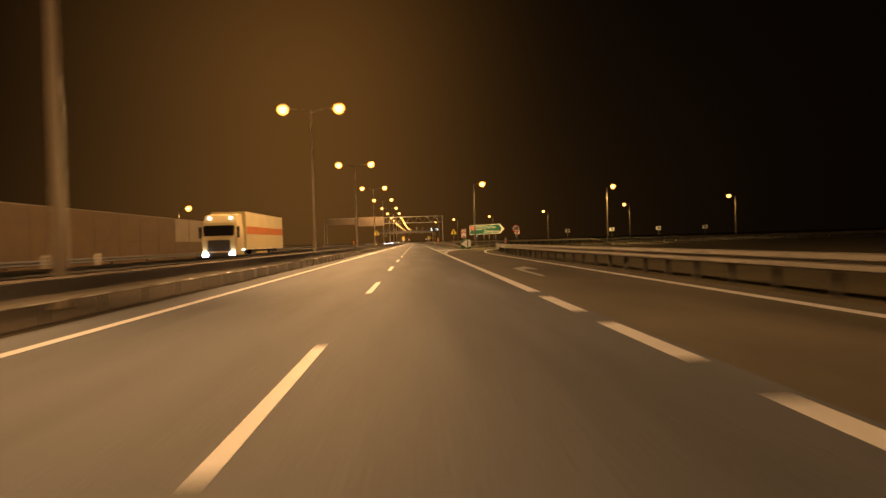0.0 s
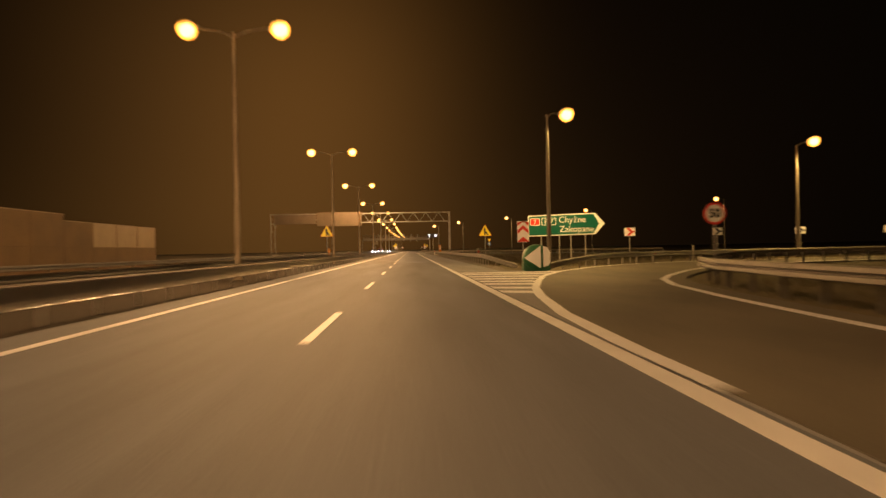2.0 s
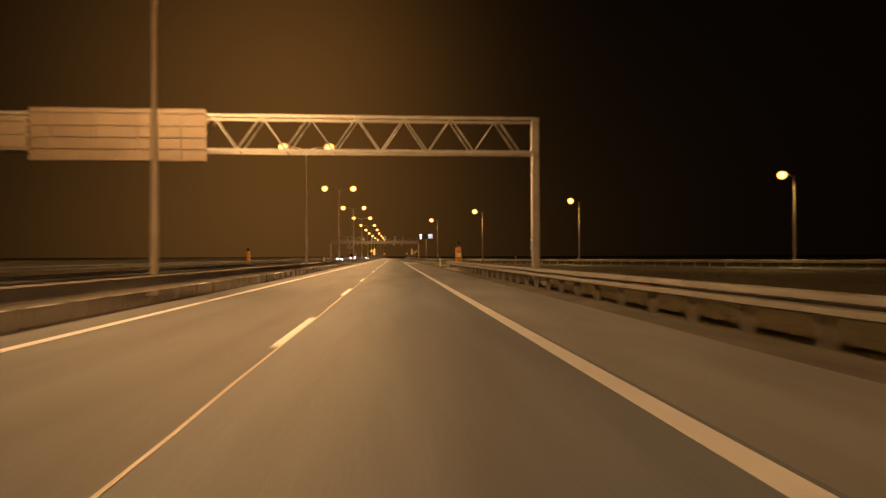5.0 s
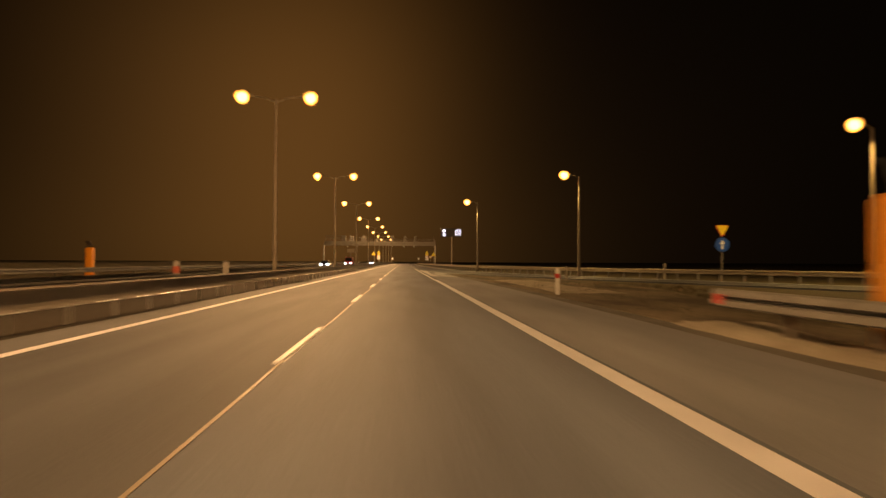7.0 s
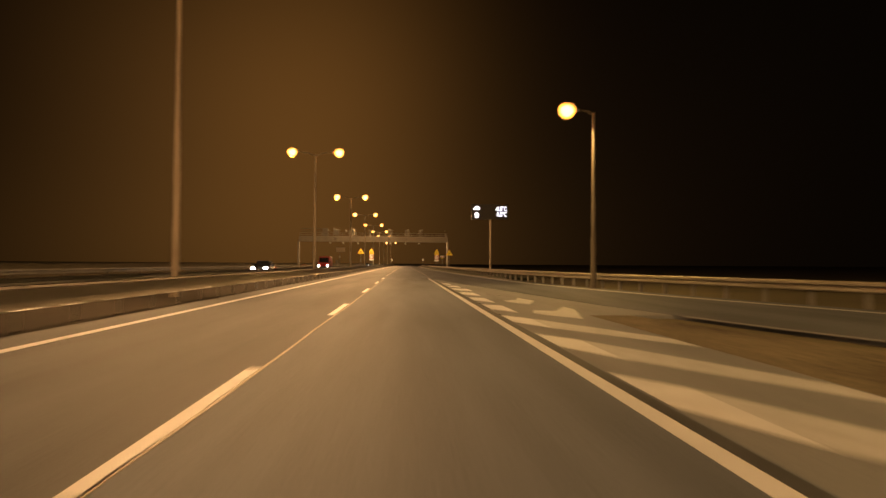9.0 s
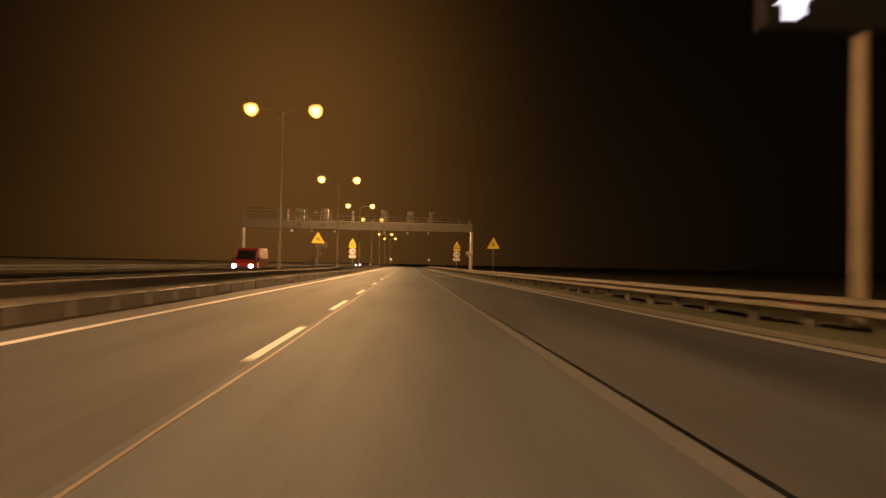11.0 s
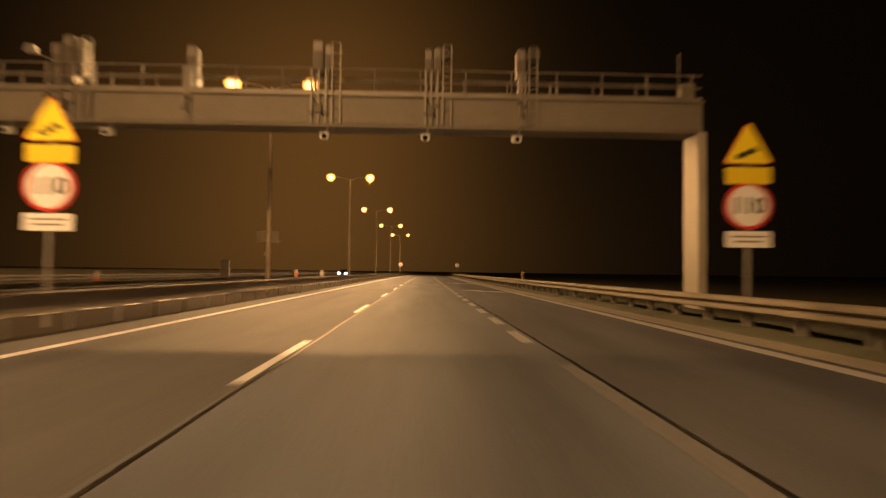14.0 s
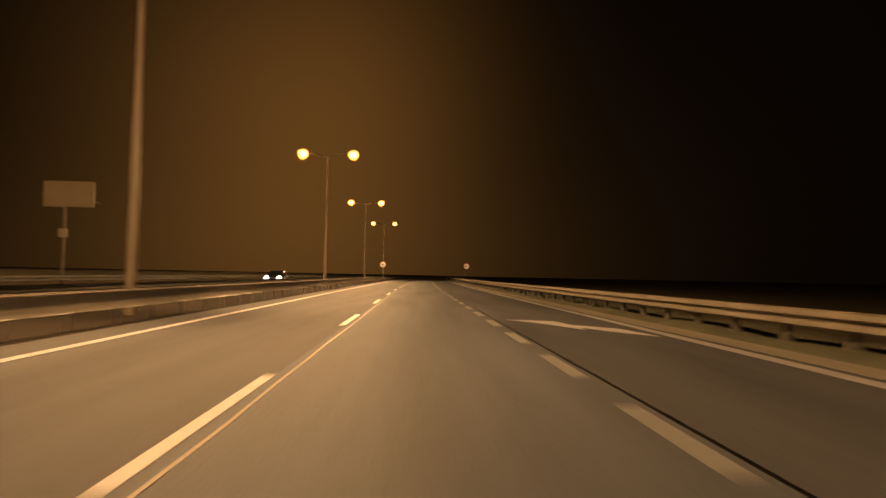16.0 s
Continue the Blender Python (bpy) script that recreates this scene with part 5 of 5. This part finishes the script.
def shell(bm, rows):
    """A body lofted through rows of (y, half width low, half width high, z low, z mid, z high, half width top)."""
    rings = []
    for y, wl_, wm, zl, zm, zh, wt in rows:
        rings.append([bm.verts.new(p) for p in ((-wl_, y, zl), (-wm, y, zm), (-wt, y, zh), (wt, y, zh), (wm, y, zm), (wl_, y, zl))])
    for r, s in zip(rings, rings[1:]):
        for k in range(6):
            bm.faces.new((r[k], r[(k + 1) % 6], s[(k + 1) % 6], s[k]))
    bm.faces.new(rings[0])
    bm.faces.new(rings[-1][::-1])
    bmesh.ops.recalc_face_normals(bm, faces=bm.faces)
    return bm


def car(m, paint, label):
    s = thing("car", m, label, "car", "oncoming cars")
    rows = [(0.0, 0.70, 0.72, 0.25, 0.50, 0.62, 0.62), (0.15, 0.84, 0.87, 0.2, 0.55, 0.74, 0.74), (1.2, 0.88, 0.91, 0.2, 0.62, 0.92, 0.80), (2.9, 0.88, 0.91, 0.2, 0.65, 0.95, 0.82), (4.1, 0.86, 0.89, 0.22, 0.65, 0.98, 0.78), (4.45, 0.78, 0.80, 0.3, 0.62, 0.92, 0.70)]
    part("body", shell(bmesh.new(), rows), paint, s)
    part("cabin", shell(bmesh.new(), [(1.25, 0.80, 0.79, 0.88, 0.92, 0.95, 0.78), (2.0, 0.80, 0.72, 0.9, 1.2, 1.42, 0.60), (3.2, 0.80, 0.72, 0.9, 1.2, 1.44, 0.60), (4.0, 0.78, 0.76, 0.9, 0.96, 1.0, 0.72)]), TINTED, s, "dark window glass")
    part("roof", boxed(-0.58, 0.58, 2.05, 3.15, 1.42, 1.46, bevel=0.015), paint, s)
    for x in (-0.62, 0.62):
        part("headlight", plated(disc(0.21, 20, x, 0.66), 0.0, 0.14), HEADLIGHT, s, "bright headlight")
    part("grille", plated(rounded(-0.42, 0.42, 0.4, 0.56, 0.04), -0.01, 0.05), BLACK, s)
    part("number_plate", plated([(-0.26, 0.42), (0.26, 0.42), (0.26, 0.52), (-0.26, 0.52)], -0.02, -0.01), WHITE, s)
    for x in (-0.93, 0.93):
        part("mirror", boxed(x - 0.09, x + 0.09, 1.55, 1.65, 0.95, 1.08, bevel=0.02), paint, s)
    for x in (-0.80, 0.80):
        for y in (0.8, 3.55):
            wheel(s, x, y, 0.32, 0.2)
    return s


car(pose(-12.6, 311.0, -0.02), CAR_GREY, "dark grey oncoming car with bright headlights")
car(pose(bend(-13.0, 498.0), 498.0, -0.02), CAR_GREY, "dark oncoming car with bright headlights on the far stretch")

s = thing("van", pose(-12.2, 358.0, -0.02), "red oncoming delivery van with bright headlights", "van")
rows = [(0.0, 0.86, 0.9, 0.3, 0.6, 0.8, 0.8), (0.25, 0.95, 0.98, 0.25, 0.8, 1.1, 0.9), (0.9, 0.97, 1.0, 0.25, 0.9, 1.35, 0.92), (1.7, 0.97, 1.0, 0.25, 1.4, 2.2, 0.86), (2.2, 0.97, 1.0, 0.25, 1.5, 2.4, 0.88), (5.6, 0.97, 1.0, 0.25, 1.5, 2.45, 0.88)]
part("body", shell(bmesh.new(), rows), VAN_RED, s)
bm = bmesh.new()
f = [bm.verts.new(p) for p in ((-0.84, 0.92, 1.38), (0.84, 0.92, 1.38), (0.76, 1.62, 2.16), (-0.76, 1.62, 2.16))]
b = [bm.verts.new(v.co + Vector((0, 0.03, -0.03))) for v in f]
for v in f:
    v.co += Vector((0, -0.03, 0.03))
bm.faces.new(f)
bm.faces.new(b[::-1])
for k in range(4):
    bm.faces.new((f[(k + 1) % 4], f[k], b[k], b[(k + 1) % 4]))
part("windscreen", bm, TINTED, s)
for x in (-0.72, 0.72):
    part("headlight", plated(disc(0.17, 20, x, 0.82), -0.02, 0.2), HEADLIGHT, s, "bright headlight")
    part("mirror", boxed(x * 1.5 - 0.1, x * 1.5 + 0.1, 1.1, 1.2, 1.3, 1.6, bevel=0.02), BLACK, s)
part("grille", plated(rounded(-0.5, 0.5, 0.55, 0.75, 0.04), -0.02, 0.1), BLACK, s)
for x in (-0.86, 0.86):
    for y in (1.0, 4.5):
        wheel(s, x, y, 0.35, 0.22)

t = thing("lorry", pose(-12.9, 50.0, -0.02), "cream articulated lorry with an orange stripe and lit headlights", "lorry")
bm = bmesh.new()
shell(bm, [(0.0, 1.15, 1.2, 0.35, 1.6, 2.0, 1.18), (0.12, 1.2, 1.24, 0.35, 1.7, 2.2, 1.2), (0.35, 1.22, 1.24, 0.35, 2.0, 3.0, 1.16), (0.7, 1.22, 1.24, 0.35, 2.2, 3.55, 1.1), (2.1, 1.22, 1.24, 0.35, 2.2, 3.7, 1.1)])
cab = part("cab", bm, TRUCK_WHITE, t, "cream cab")
part("windscreen", plated(rounded(-1.08, 1.08, 2.05, 2.8, 0.1), -0.0, 0.36), TINTED, cab)
part("grille", plated(rounded(-0.8, 0.8, 0.95, 1.75, 0.06), -0.03, 0.05), DARK_STEEL, cab)
part("bumper", boxed(-1.2, 1.2, -0.1, 0.3, 0.38, 0.85, bevel=0.05), DARK_STEEL, cab)
for x in (-0.95, 0.95):
    part("headlight", plated(disc(0.19, 20, x, 0.72), -0.14, -0.09), HEADLIGHT, t, "bright headlight")
    part("roof_lamp", plated(disc(0.1, 16, x * 0.8, 3.35), 0.42, 0.62), WHITE_MARKER, t, "lit roof lamp")
    part("mirror", boxed(x * 1.42 - 0.1, x * 1.42 + 0.1, 0.1, 0.22, 1.9, 2.7, bevel=0.03), BLACK, cab)
tr = part("trailer", boxed(-1.275, 1.275, 2.6, 16.0, 1.0, 3.88, bevel=0.03), TRUCK_WHITE, t, "cream box trailer")
for x0, x1 in ((-1.283, -1.276), (1.276, 1.283)):
    part("stripe", boxed(x0, x1, 2.75, 15.9, 2.20, 2.78), TRUCK_STRIPE, tr, "orange side stripe")
    part("top_rail", boxed(x0 - 0.01, x1 + 0.01, 2.62, 15.98, 3.83, 3.89), TRUCK_WHITE, tr)
    for k in range(6):
        yy = 4.2 + 2.2 * k
        part("marker_lamp", boxed(x0 - 0.015, x1 + 0.015, yy, yy + 0.48, 1.0, 1.03), MARKER, tr, "lit side marker")
part("chassis", boxed(-0.5, 0.5, 1.8, 15.8, 0.7, 1.0), DARK_STEEL, t)
for x in (-1.15, 1.15):
    part("side_skirt", boxed(x - 0.03, x + 0.03, 6.0, 9.9, 0.42, 0.84, bevel=0.01), TRUCK_WHITE, t, "cream side skirt")
    part("step_lamp", boxed(x * 1.09 - 0.01, x * 1.09 + 0.01, 1.5, 2.2, 0.98, 1.06), WHITE_MARKER, t, "lit white side lamp")
for x in (-1.05, 1.05):
    for y in (1.2, 4.6, 11.0, 12.3, 13.6):
        wheel(t, x, y, 0.5, 0.3)
part("underride_bar", boxed(-1.2, 1.2, 15.8, 15.9, 0.5, 0.65), DARK_STEEL, t)

# ---- dry grass on the verges ----
rng = random.Random(7)
verts, faces = [], []


def tufts(count, x0, x1, y0, y1):
    for _ in range(count):
        x, y = rng.uniform(x0, x1), rng.uniform(y0, y1)
        z = ground_z(x, y)
        for _ in range(5):
            a, h, w = rng.uniform(0, 6.283), rng.uniform(0.06, 0.24), rng.uniform(0.006, 0.014)
            dx, dy = rng.uniform(-0.1, 0.1), rng.uniform(-0.1, 0.1)
            bx, by = x + rng.uniform(-0.07, 0.07), y + rng.uniform(-0.07, 0.07)
            i = len(verts)
            verts.extend([(bx - w * math.cos(a), by - w * math.sin(a), z), (bx + w * math.cos(a), by + w * math.sin(a), z), (bx + dx, by + dy, z + h)])
            faces.append((i, i + 1, i + 2))


tufts(2600, 7.6, 16, 101, 200)
tufts(1600, 9.2, 24, 50, 80)
tufts(3000, 16, 40, 112, 190)
tufts(1500, 8.0, 17, 205, 232)
tufts(1800, 10.6, 18, 300, 520)
me = bpy.data.meshes.new("grass_tufts")
me.from_pydata(verts, [], faces)
me.materials.append(BLADE)
tagged(new("grass_tufts", me), "short dry grass tufts on the verges and median", "grass", kind="stuff")
